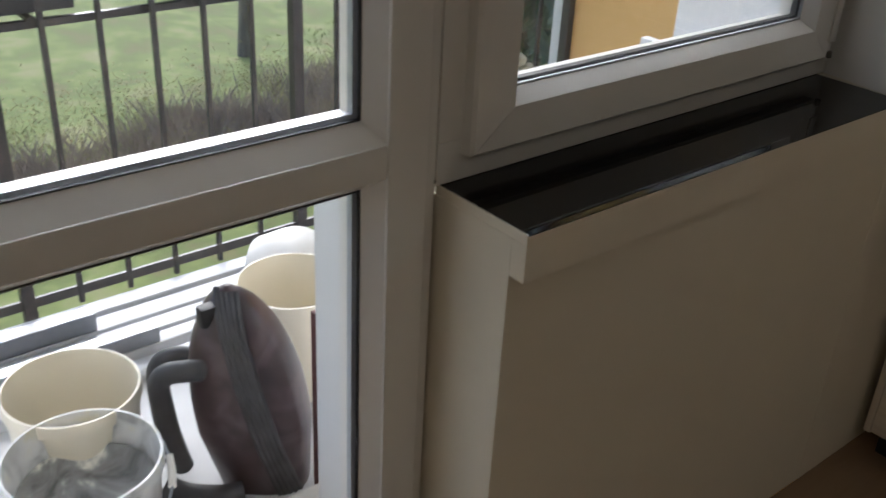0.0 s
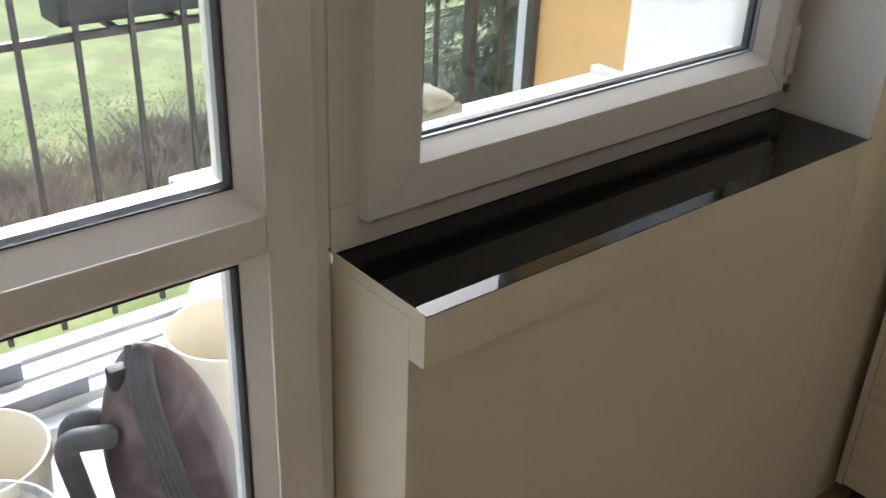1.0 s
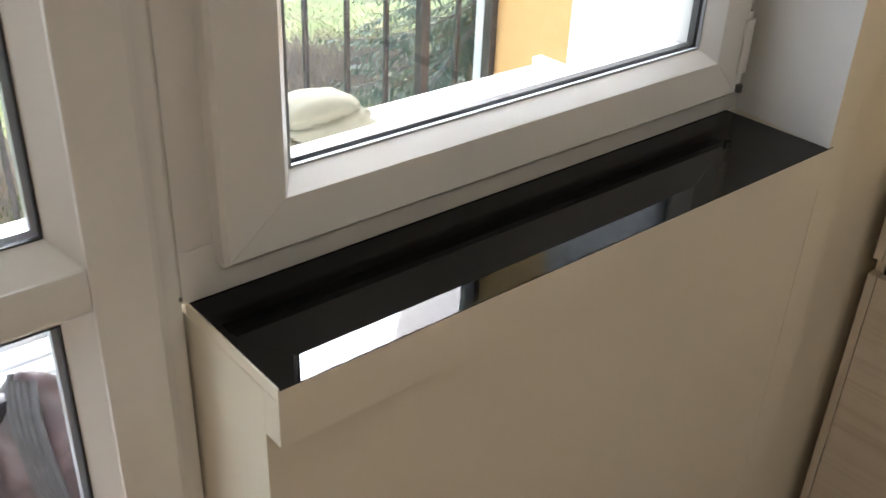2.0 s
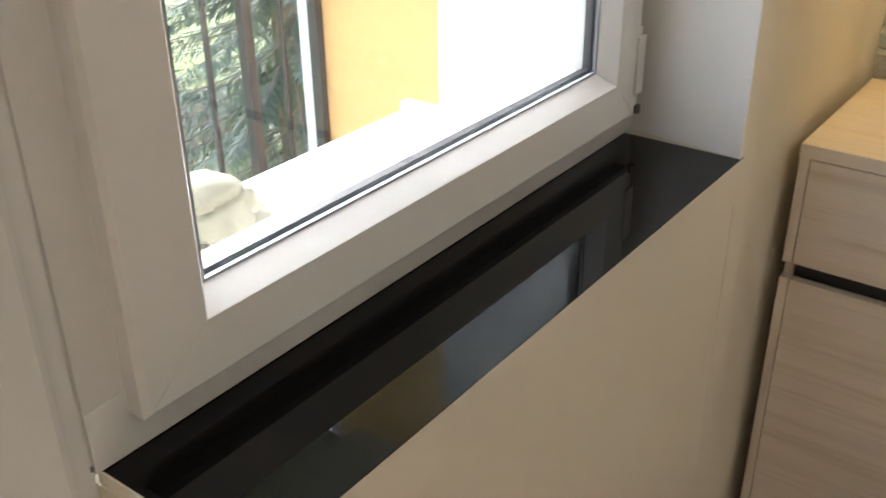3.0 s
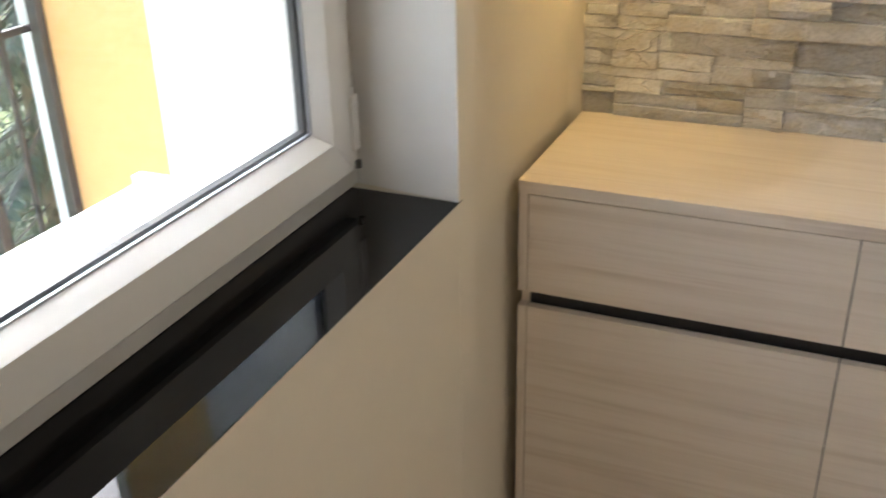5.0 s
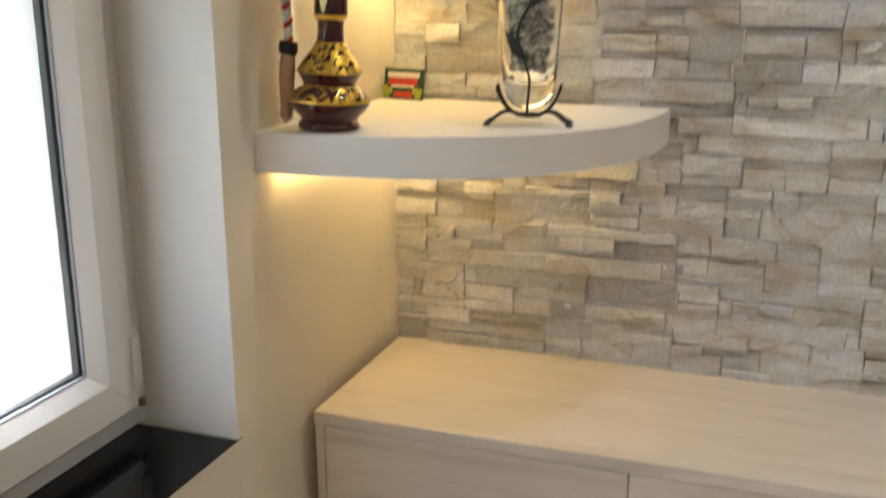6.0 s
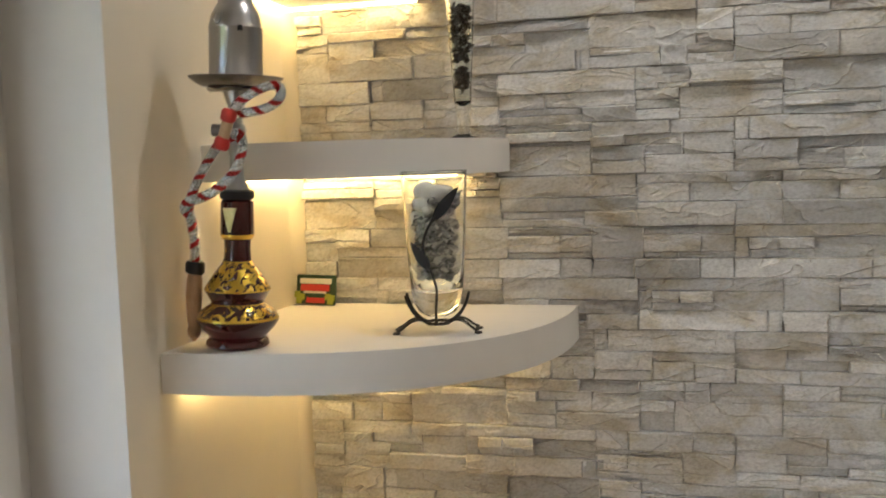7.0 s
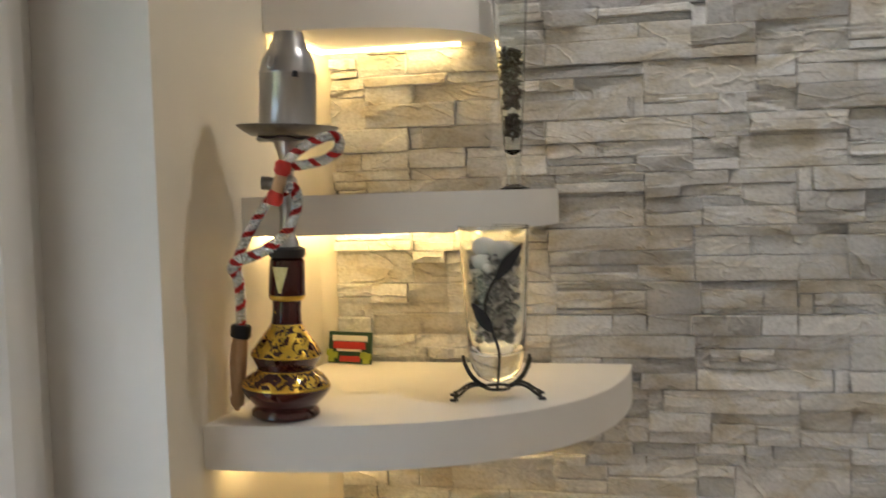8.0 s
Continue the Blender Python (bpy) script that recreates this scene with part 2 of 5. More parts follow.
def bottle_material():
    """Dark red glass with gilt scrollwork in bands of its own height."""
    m = mat("dark_red_gilt_glass", (0.10, 0.006, 0.006), 0.08, Coat_Weight=0.6)
    tc = m.node_tree.nodes.new("ShaderNodeTexCoord")
    sep = m.node_tree.nodes.new("ShaderNodeSeparateXYZ")
    link(m, tc.outputs["Object"], sep.inputs[0])
    band = m.node_tree.nodes.new("ShaderNodeValToRGB")
    band.color_ramp.interpolation = "CONSTANT"
    e = band.color_ramp.elements
    stops = [(0.0, 0.0), (0.043, 0.9), (0.047, 0.455), (0.0655, 0.95), (0.067, 0.0), (0.086, 1.0), (0.0885, 0.53), (0.128, 0.95), (0.130, 0.22), (0.164, 0.95), (0.170, 0.25), (0.222, 0.0)]
    while len(e) < len(stops):
        e.new(0.5)
    for el, (p, c) in zip(e, stops):
        el.position, el.color = p * 4, (c, c, c, 1)
    sc = node(m, "ShaderNodeMath")
    sc.operation = "MULTIPLY"
    sc.inputs[1].default_value = 4.0
    link(m, sep.outputs[2], sc.inputs[0])
    link(m, sc.outputs[0], band.inputs[0])
    n = node(m, "ShaderNodeTexNoise", Scale=48.0, Detail=2, Roughness=0.4, Distortion=3.2)
    link(m, coords(m), n.inputs["Vector"])
    sub = node(m, "ShaderNodeMath")
    sub.operation = "LESS_THAN"
    link(m, n.outputs[0], sub.inputs[0])
    link(m, band.outputs[0], sub.inputs[1])
    link(m, ramp(m, sub.outputs[0], [(0.0, (0.045, 0.003, 0.003)), (1.0, (0.72, 0.50, 0.06))]), bsdf(m).inputs["Base Color"])
    link(m, sub.outputs[0], bsdf(m).inputs["Metallic"])
    rr = node(m, "ShaderNodeMapRange", To_Min=0.07, To_Max=0.3)
    link(m, sub.outputs[0], rr.inputs["Value"])
    link(m, rr.outputs[0], bsdf(m).inputs["Roughness"])
    return m


M_GILT = grain(mat("pale_gilt", (0.6, 0.5, 0.25), 0.35, 0.8), [(0.45, 0.36, 0.14), (0.72, 0.62, 0.36)], 90.0)
M_BRAID, M_BOTTLE = braid_material(), bottle_material()


# ---------------------------------------------------------------- mesh helpers
def box(bm, x0, y0, z0, x1, y1, z1, bevel=0.0, seg=2):
    lo = [min(a, b) for a, b in ((x0, x1), (y0, y1), (z0, z1))]
    hi = [max(a, b) for a, b in ((x0, x1), (y0, y1), (z0, z1))]
    vs = [bm.verts.new((x, y, z)) for x in (lo[0], hi[0]) for y in (lo[1], hi[1]) for z in (lo[2], hi[2])]
    fs = [bm.faces.new([vs[i] for i in q]) for q in ((0, 1, 3, 2), (4, 6, 7, 5), (0, 4, 5, 1), (2, 3, 7, 6), (0, 2, 6, 4), (1, 5, 7, 3))]
    if bevel:
        es = {e for f in fs for e in f.edges}
        bmesh.ops.bevel(bm, geom=list(es), offset=bevel, segments=seg, affect="EDGES", profile=0.6)
    return bm


def boxes(rows, bevel=0.0):
    bm = bmesh.new()
    for r in rows:
        box(bm, *r, bevel=bevel)
    return bm


def lathe(profile, seg=32, centre=(0, 0), bm=None, z=0.0):
    """Turns (radius, height) rows about a vertical axis."""
    bm = bm or bmesh.new()
    rings = []
    for r, h in profile:
        if r < 1e-6:
            rings.append([bm.verts.new((centre[0], centre[1], z + h))])
        else:
            rings.append([bm.verts.new((centre[0] + r * math.cos(2 * math.pi * i / seg), centre[1] + r * math.sin(2 * math.pi * i / seg), z + h)) for i in range(seg)])
    for a, b in zip(rings, rings[1:]):
        for i in range(seg):
            j = (i + 1) % seg
            q = [a[i % len(a)], a[j % len(a)], b[j % len(b)], b[i % len(b)]]
            u = []
            for v in q:
                if v not in u:
                    u.append(v)
            if len(u) > 2:
                bm.faces.new(u)
    return bm


def tube(points, r, seg=8, bm=None, twist=0.0, radii=None):
    """A round tube along points; u runs round it, v along it in turns of the twist."""
    bm = bm or bmesh.new()
    uv = bm.loops.layers.uv.verify()
    pts = [Vector(p) for p in points]
    rings, up, run = [], Vector((0.31, 0.2, 0.93)).normalized(), [0.0]
    for a, b in zip(pts, pts[1:]):
        run.append(run[-1] + (b - a).length)
    for i, p in enumerate(pts):
        d = (pts[min(i + 1, len(pts) - 1)] - pts[max(i - 1, 0)]).normalized()
        s = d.cross(up)
        s = s.normalized() if s.length > 1e-4 else Vector((1, 0, 0))
        up = s.cross(d).normalized()
        rad = radii[i] if radii else r
        rings.append([bm.verts.new(p + rad * (s * math.cos(2 * math.pi * k / seg) + up * math.sin(2 * math.pi * k / seg))) for k in range(seg)])
    for i in range(len(rings) - 1):
        for k in range(seg):
            j = (k + 1) % seg
            f = bm.faces.new([rings[i][k], rings[i][j], rings[i + 1][j], rings[i + 1][k]])
            for lp, (uu, vv) in zip(f.loops, ((k / seg, run[i]), ((k + 1) / seg, run[i]), ((k + 1) / seg, run[i + 1]), (k / seg, run[i + 1]))):
                lp[uv].uv = (uu, vv * twist)
    bm.faces.new(list(reversed(rings[0])))
    bm.faces.new(rings[-1])
    return bm


def smooth_path(points, n=8):
    """Catmull-Rom through the points."""
    p = [Vector(q) for q in points]
    p = [p[0]] + p + [p[-1]]
    out = []
    for i in range(1, len(p) - 2):
        for k in range(n):
            t = k / n
            a, b, c, d = p[i - 1:i + 3]
            out.append(0.5 * ((2 * b) + (c - a) * t + (2 * a - 5 * b + 4 * c - d) * t * t + (3 * b - a - 3 * c + d) * t ** 3))
    return out + [p[-2]]


def prism(outline, z0, z1):
    bm = bmesh.new()
    lo = [bm.verts.new((x, y, z0)) for x, y in outline]
    hi = [bm.verts.new((x, y, z1)) for x, y in outline]
    bm.faces.new(list(reversed(lo)))
    bm.faces.new(hi)
    for i in range(len(lo)):
        j = (i + 1) % len(lo)
        bm.faces.new([lo[i], lo[j], hi[j], hi[i]])
    return bm


def finish(bm, name, material, smooth=False, angle=40):
    bmesh.ops.recalc_face_normals(bm, faces=bm.faces)
    me = bpy.data.meshes.new(name)
    bm.to_mesh(me)
    bm.free()
    for m in material if isinstance(material, (list, tuple)) else (material,):
        me.materials.append(m)
    if smooth:
        me.shade_smooth()
        me.set_sharp_from_angle(angle=radians(angle))
    return me


def thing(name, base, label, category, group="", kind=""):
    ob = new(name)
    ob.empty_display_size = 0.05
    ob.location = base
    return tagged(ob, label, category, group, kind)


def solid(name, bm, material, label="", category="", group="", kind="", smooth=False, base=None):
    """A top-level thing that is one mesh, given in world coordinates."""
    if base:
        bmesh.ops.translate(bm, verts=bm.verts, vec=-Vector(base))
    ob = new(name, finish(bm, name, material, smooth))
    if base:
        ob.location = base
    return tagged(ob, label, category, group, kind)


def part(name, bm, material, parent, label="", smooth=False):
    """A mesh in world coordinates, put under a thing or a part that stands unturned."""
    base = Vector(parent.location)
    if parent.parent:
        base += Vector(parent.parent.location)
    bmesh.ops.translate(bm, verts=bm.verts, vec=-base)
    ob = new(name, finish(bm, name, material, smooth))
    ob.parent = parent
    return tagged(ob, label) if label else ob


def grow(ob, k):
    """Scales a thing about its base, in its meshes."""
    done = set()
    for c in ob.children_recursive:
        if c.data.name not in done:
            done.add(c.data.name)
            c.data.transform(Matrix.Diagonal((k, k, k, 1)))
        c.location = c.location * k
    return ob


# ---------------------------------------------------------------- structure
WALL_OUT = 0.53          # outer face of the window wall
REVEAL, JAMB = -0.598, -0.577   # right jamb of the window: room edge and frame edge
PARA_L, CHEEK = -1.548, -1.522   # left end of the parapet, inside and outside
SILL = 0.90
DOOR_L = -2.50
ROOM_W, ROOM_S, CEIL = -4.6, -4.2, 2.60
BALC = -0.02             # balcony floor
GROUND = -3.0
RAIL_Y = 1.62
SIDE_X = 0.243            # yellow side wall of the balcony

bm = prism([(REVEAL, 0), (0.235, 0), (0.235, WALL_OUT - 0.004), (JAMB, WALL_OUT - 0.004), (JAMB, 0.18)], 0.0, CEIL)
for r in ((DOOR_L, 0, 2.32, JAMB, WALL_OUT - 0.004, CEIL), (ROOM_W, 0, 0, DOOR_L, WALL_OUT - 0.004, CEIL)):
    box(bm, *r)
wall_north = solid("wall_north", bm, M_WALL, "cream painted window wall with deep reveals", "wall", kind="structure")
bm = bmesh.new()
back = WALL_OUT - 0.004
# the panel leans back a little towards its free end
front = [(PARA_L, 0.028), (-1.36, 0.010), (REVEAL, 0.0006), (REVEAL, 0.247), (PARA_L, 0.247)]
lo = [bm.verts.new((x, y, 0.0)) for x, y in front]
hi = [bm.verts.new((x, y, 0.884)) for x, y in front]
for q in (list(reversed(lo)), hi, *([lo[i], lo[(i + 1) % 5], hi[(i + 1) % 5], hi[i]] for i in range(5))):
    bm.faces.new(q)
parapet = solid("wall_parapet", bm, M_WALL, "cream painted parapet panel below the window", "wall", kind="structure")
solid("wall_parapet_core", box(bmesh.new(), CHEEK + 0.001, 0.2475, BALC, JAMB, WALL_OUT - 0.001, 0.838), M_STUCCO, "masonry core of the parapet", "wall", kind="structure")
apron = solid("trim_apron", boxes([(PARA_L, 0.0, 0.829, REVEAL, 0.0275, 0.8842), (PARA_L, 0.0, 0.8842, REVEAL, 0.0017, SILL - 0.0025)]), M_WALL, "cream painted apron board under the window sill", "trim", kind="structure")
cheek = solid("trim_cheek", box(bmesh.new(), PARA_L + 0.0005, 0.0020, 0.8845, PARA_L + 0.0025, 0.186, SILL), M_WALL, "cream painted edge beside the window sill", "trim", kind="structure")
solid("floor", box(bmesh.new(), ROOM_W, ROOM_S, -0.15, 0.235, 0.0, 0.0), M_FLOOR, "brown laminate floor", "floor", kind="structure")
solid("ceiling", box(bmesh.new(), ROOM_W, ROOM_S, CEIL, 0.235, WALL_OUT, CEIL + 0.2), M_WHITEPAINT, "white painted ceiling", "ceiling", kind="structure")
solid("wall_south", box(bmesh.new(), ROOM_W, ROOM_S - 0.2, 0, 0.235, ROOM_S, CEIL), M_WALL, "cream painted wall behind the viewer", "wall", kind="structure")
solid("wall_west", box(bmesh.new(), ROOM_W - 0.2, ROOM_S, 0, ROOM_W, WALL_OUT, CEIL), M_WALL, "cream painted far side wall", "wall", kind="structure")
wall_east = solid("wall_east", box(bmesh.new(), 0.026, ROOM_S, 0, 0.235, 0.0, CEIL), M_GROUT, "wall clad in pale split-face stone panels", "wall", kind="structure")

# coved plaster in the corner beside the cladding
solid("trim_cove", prism([(-0.016, 0.0), (-0.006, -0.003), (0.004, -0.009), (0.011, -0.016), (0.014, -0.021), (0.0255, -0.021), (0.0255, 0.0)], 0.0, CEIL), M_WALL, "cream plaster cove in the corner beside the stone", "trim", kind="structure", smooth=True)

# black window sill, with its front edge let into the apron
solid("window_sill", box(bmesh.new(), PARA_L + 0.003, 0.0021, 0.885, REVEAL - 0.0005, 0.1865, SILL - 0.0008), M_SILL,
      "glossy black window sill with mirror-like surface", "window sill")


solid("sill_nose", prism([(PARA_L + 0.003, 0.0004), (REVEAL + 0.012, -0.0006), (REVEAL + 0.0005, 0.002), (PARA_L + 0.003, 0.002)], SILL - 0.0022, SILL - 0.0008), M_SILL, "thin black front edge of the window sill", "window sill")

# ---------------------------------------------------------------- window and balcony door
def sash(parent, x0, x1, z0, z1, gx0, gx1, gz0, gz1, yf, yb, label):
    """A sash of four mitred members, with a sloping bead down to the gasket, and a double pane."""
    bead = 0.018
    yg = yf + 0.026
    outer = [(x0, z0), (x1, z0), (x1, z1), (x0, z1)]
    mid = [(gx0 - bead, gz0 - bead), (gx1 + bead, gz0 - bead), (gx1 + bead, gz1 + bead), (gx0 - bead, gz1 + bead)]
    inn = [(gx0, gz0), (gx1, gz0), (gx1, gz1), (gx0, gz1)]
    names = ("bottom_rail", "hinge_stile", "top_rail", "lock_stile")
    for i, nm in enumerate(names):
        j = (i + 1) % 4
        bm = bmesh.new()
        rings = []
        gap = 0.0004
        for k in (i, j):
            o, m_, n_ = outer[k], mid[k], inn[k]
            s = gap if k == i else -gap
            dx, dz = (s, 0) if i in (0, 2) else (0, s)
            if i in (2, 3):
                dx, dz = -dx, -dz
            cx = 1 if o[0] == x0 else -1
            cz = 1 if o[1] == z0 else -1
            prof = [(o, yb, 0), (o, yf + 0.005, 0), (o, yf, 0.005), (m_, yf + 0.001, -0.0015), (m_, yf + 0.0035, 0.001), (n_, yg - 0.002, -0.001), (n_, yg, 0), (n_, yb, 0)]
            rings.append([bm.verts.new((p[0] + cx * e + dx, y, p[1] + cz * e + dz)) for p, y, e in prof])
        for a in range(8):
            b = (a + 1) % 8
            bm.faces.new([rings[0][a], rings[0][b], rings[1][b], rings[1][a]])
        bm.faces.new(rings[0])
        bm.faces.new(list(reversed(rings[1])))
        part(nm, bm, M_UPVC, parent, "", smooth=True)
    gk = boxes([(gx0, yg - 0.001, gz0, gx1, yg + 0.004, gz0 + 0.003), (gx0, yg - 0.001, gz1 - 0.003, gx1, yg + 0.004, gz1),
                (gx0, yg - 0.001, gz0 + 0.003, gx0 + 0.003, yg + 0.004, gz1 - 0.003), (gx1 - 0.003, yg - 0.001, gz0 + 0.003, gx1, yg + 0.004, gz1 - 0.003)])
    part("gasket", gk, M_GREYRUBBER, parent, "grey rubber gasket")
    pane = part("pane", box(bmesh.new(), gx0 + 0.0005, yg + 0.0045, gz0 + 0.0005, gx1 - 0.0005, yg + 0.0085, gz1 - 0.0005), M_GLASS, parent, "clear window glass")
    pane.visible_shadow = False
    # spacer takes a black material for the dark reflection it shows
    sp = boxes([(gx0, yg + 0.009, gz0, gx1, yg + 0.020, gz0 + 0.007), (gx0, yg + 0.009, gz1 - 0.007, gx1, yg + 0.020, gz1),
                (gx0, yg + 0.009, gz0 + 0.007, gx0 + 0.007, yg + 0.020, gz1 - 0.007), (gx1 - 0.007, yg + 0.009, gz0 + 0.007, gx1, yg + 0.020, gz1 - 0.007)])
    part("spacer", sp, M_GASKET, parent, "spacer between the panes, coloured dark for its reflection")


FR_Y0, FR_Y1 = 0.181, 0.247
win = thing("window_1", (REVEAL - 0.45, FR_Y0, SILL), "white plastic window with one tilting sash", "window", kind="structure")
part("window_frame", boxes([(-1.552, FR_Y0, SILL, JAMB, FR_Y1, SILL + 0.062), (-1.552, FR_Y0, 2.255, JAMB, FR_Y1, 2.32),
                            (-1.552, FR_Y0, SILL + 0.062, -1.488, FR_Y1, 2.255), (-0.652, FR_Y0, SILL + 0.062, JAMB, FR_Y1, 2.255)], bevel=0.002), M_UPVC, win, "", smooth=True)
sash(win, -1.511, -0.624, 0.940, 2.275, -1.416, -0.706, 1.021, 2.195, 0.157, 0.23, "")
hinge = bmesh.new()
lathe([(0, 0), (0.0065, 0), (0.0065, 0.115), (0, 0.115)], 16, (-0.618, 0.166), hinge, 0.955)
box(hinge, -0.635, 0.153, 0.975, -0.615, 0.1575, 1.06, bevel=0.001)
hinge = part("hinge", hinge, M_UPVC, win, "white plastic hinge cover", smooth=True)
pin = lathe([(0, 0), (0.0055, 0), (0.0055, 0.012), (0, 0.012)], 12, (-0.614, 0.160), None, 0.941)
part("hinge_pin", pin, M_STEELDARK, hinge, "dark metal hinge pin", smooth=True)

door = thing("door_1", (-2.1, FR_Y0, 0.0), "closed white plastic balcony door with two glass panes", "balcony door", kind="structure")
# frame, coupling strip with its groove, and threshold
part("door_frame", boxes([(-1.574, FR_Y0, 0.0, -1.5555, FR_Y1, 2.32), (DOOR_L, FR_Y0, 0.0, DOOR_L + 0.06, FR_Y1, 2.32), (DOOR_L + 0.06, FR_Y0, 2.26, -1.574, FR_Y1, 2.32), (DOOR_L + 0.06, FR_Y0, 0.0, -1.574, FR_Y1, 0.05)], bevel=0.002), M_UPVC, door, "", smooth=True)
part("coupling_strip", boxes([(-1.5555, FR_Y0 + 0.004, 0.0, -1.552, FR_Y1, 2.32)]), M_WHITEPAINT, door)
DX0, DX1 = DOOR_L + 0.045, -1.586
GX0, GX1 = DX0 + 0.09, -1.677
RZ0, RZ1 = 0.925, 1.021
yf, yb, yg = 0.160, 0.235, 0.186


def bevelled(rows, bev=0.004):
    b = bmesh.new()
    for r in rows:
        box(b, *r, bevel=bev)
    return b


part("rebate", box(bmesh.new(), DX1 - 0.004, 0.176, 0.045, -1.5745, 0.240, 2.275), M_UPVC, door)
part("lock_stile", bevelled([(GX1 + 0.026, yf, 0.045, DX1, yb, 2.275)]), M_UPVC, door, "", smooth=True)
part("hinge_stile", bevelled([(DX0, yf, 0.045, GX0 - 0.026, yb, 2.275)]), M_UPVC, door, "", smooth=True)
part("middle_rail", bevelled([(GX0 - 0.026, yf + 0.001, RZ0 + 0.017, GX1 + 0.026, yb, RZ1 - 0.031)]), M_UPVC, door, "", smooth=True)
part("bottom_rail", bevelled([(GX0 - 0.026, yf + 0.001, 0.045, GX1 + 0.026, yb, 0.13)]), M_UPVC, door, "", smooth=True)
part("top_rail", bevelled([(GX0 - 0.026, yf + 0.001, 2.19, GX1 + 0.026, yb, 2.275)]), M_UPVC, door, "", smooth=True)


def bead_ring(x0, x1, z0, z1, w, wb):
    """A glazing bead: four wedges that slope to the pane; wb is the width of the lowest one."""
    bm = bmesh.new()
    out = [(x0 - w, z0 - wb), (x1 + w, z0 - wb), (x1 + w, z1 + w * 0.65), (x0 - w, z1 + w * 0.65)]
    inn = [(x0, z0), (x1, z0), (x1, z1), (x0, z1)]
    ro = [bm.verts.new((x, yf + 0.004, z)) for x, z in out]
    ri = [bm.verts.new((x, yg, z)) for x, z in inn]
    rb = [bm.verts.new((x, yb, z)) for x, z in inn]
    rob = [bm.verts.new((x, yb, z)) for x, z in out]
    for i in range(4):
        j = (i + 1) % 4
        bm.faces.new([ro[i], ro[j], ri[j], ri[i]])
        bm.faces.new([ri[i], ri[j], rb[j], rb[i]])
        bm.faces.new([rb[i], rb[j], rob[j], rob[i]])
        bm.faces.new([rob[i], rob[j], ro[j], ro[i]])
    return bm


for z0, z1, wb in ((RZ1, 2.17, 0.031), (0.15, RZ0, 0.02)):
    part("glazing_bead", bead_ring(GX0, GX1, z0, z1, 0.026, wb), M_UPVC, door)
    part("gasket", boxes([(GX0, yg - 0.001, z0, GX1, yg + 0.004, z0 + 0.0022), (GX0, yg - 0.001, z1 - 0.0022, GX1, yg + 0.004, z1),
                          (GX0, yg - 0.001, z0 + 0.0022, GX0 + 0.0022, yg + 0.004, z1 - 0.0022), (GX1 - 0.0022, yg - 0.001, z0 + 0.0022, GX1, yg + 0.004, z1 - 0.0022)]), M_GASKET, door, "black rubber gasket")
    p = part("pane", box(bmesh.new(), GX0 + 0.0005, yg + 0.0045, z0 + 0.0005, GX1 - 0.0005, yg + 0.0085, z1 - 0.0005), M_GLASS, door, "clear door glass")
    p.visible_shadow = False
    part("spacer", boxes([(GX0, yg + 0.009, z0, GX1, yg + 0.020, z0 + 0.008), (GX0, yg + 0.009, z1 - 0.008, GX1, yg + 0.020, z1),
                          (GX0, yg + 0.009, z0 + 0.008, GX0 + 0.008, yg + 0.020, z1 - 0.008), (GX1 - 0.008, yg + 0.009, z0 + 0.008, GX1, yg + 0.020, z1 - 0.008)]), M_SPACER, door, "aluminium spacer between the panes")
part("screw_cap", lathe([(0, 0), (0.003, 0.0), (0.003, 0.003), (0, 0.004)], 10, (-1.5535, FR_Y0 + 0.003), None, 0.905), M_STEELDARK, door, "small dark screw")

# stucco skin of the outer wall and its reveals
# Thin whiter sheet added on the cream reveal; its paleness stands in for daylight.
solid("trim_reveal_inside", prism([(REVEAL - 0.0015, -0.0008), (REVEAL + 0.0005, -0.0008), (JAMB - 0.0002, 0.1805), (JAMB - 0.0022, 0.1805)], SILL - 0.0005, 2.32), M_WHITEPAINT, "thin added sheet on the inner window reveal, whiter for its daylight", "trim", kind="structure")
solid("wall_outside", boxes([
    (CHEEK, FR_Y1 + 0.002, BALC, CHEEK + 0.0009, WALL_OUT, 0.838),
    (CHEEK, WALL_OUT, BALC, REVEAL + 0.035, WALL_OUT + 0.02, 0.838),
    (REVEAL + 0.035, WALL_OUT, BALC, SIDE_X, WALL_OUT + 0.02, CEIL),
    (DOOR_L - 1.5, WALL_OUT, BALC, DOOR_L, WALL_OUT + 0.02, CEIL),
    (DOOR_L, WALL_OUT, 2.32, REVEAL + 0.035, WALL_OUT + 0.02, CEIL),
]), M_STUCCO, "white stucco outer face of the window wall", "wall", kind="structure")
solid("trim_reveal", boxes([(REVEAL - 0.006, FR_Y1 + 0.001, 0.838, JAMB - 0.0005, WALL_OUT + 0.004, 2.32)]), M_STUCCO, "white stucco outer window reveal", "wall", kind="structure")
# coated outer sill with raised end caps
bm = bmesh.new()
ends = []
for x in (-1.565, REVEAL - 0.007):
    ends.append([bm.verts.new((x, y, z)) for y, z in ((FR_Y1 + 0.002, 0.873), (0.617, 0.848), (0.617, 0.812), (0.614, 0.812), (0.614, 0.845), (FR_Y1 + 0.002, 0.870))])
for k in range(6):
    bm.faces.new([ends[0][k], ends[0][(k + 1) % 6], ends[1][(k + 1) % 6], ends[1][k]])
bm.faces.new(ends[0])
bm.faces.new(list(reversed(ends[1])))
bm2 = thing("outer_sill", (REVEAL - 0.5, 0.4, 0.876), "white coated metal outer window sill", "window sill")
part("sill_sheet", bm, M_SILLMETAL, bm2)
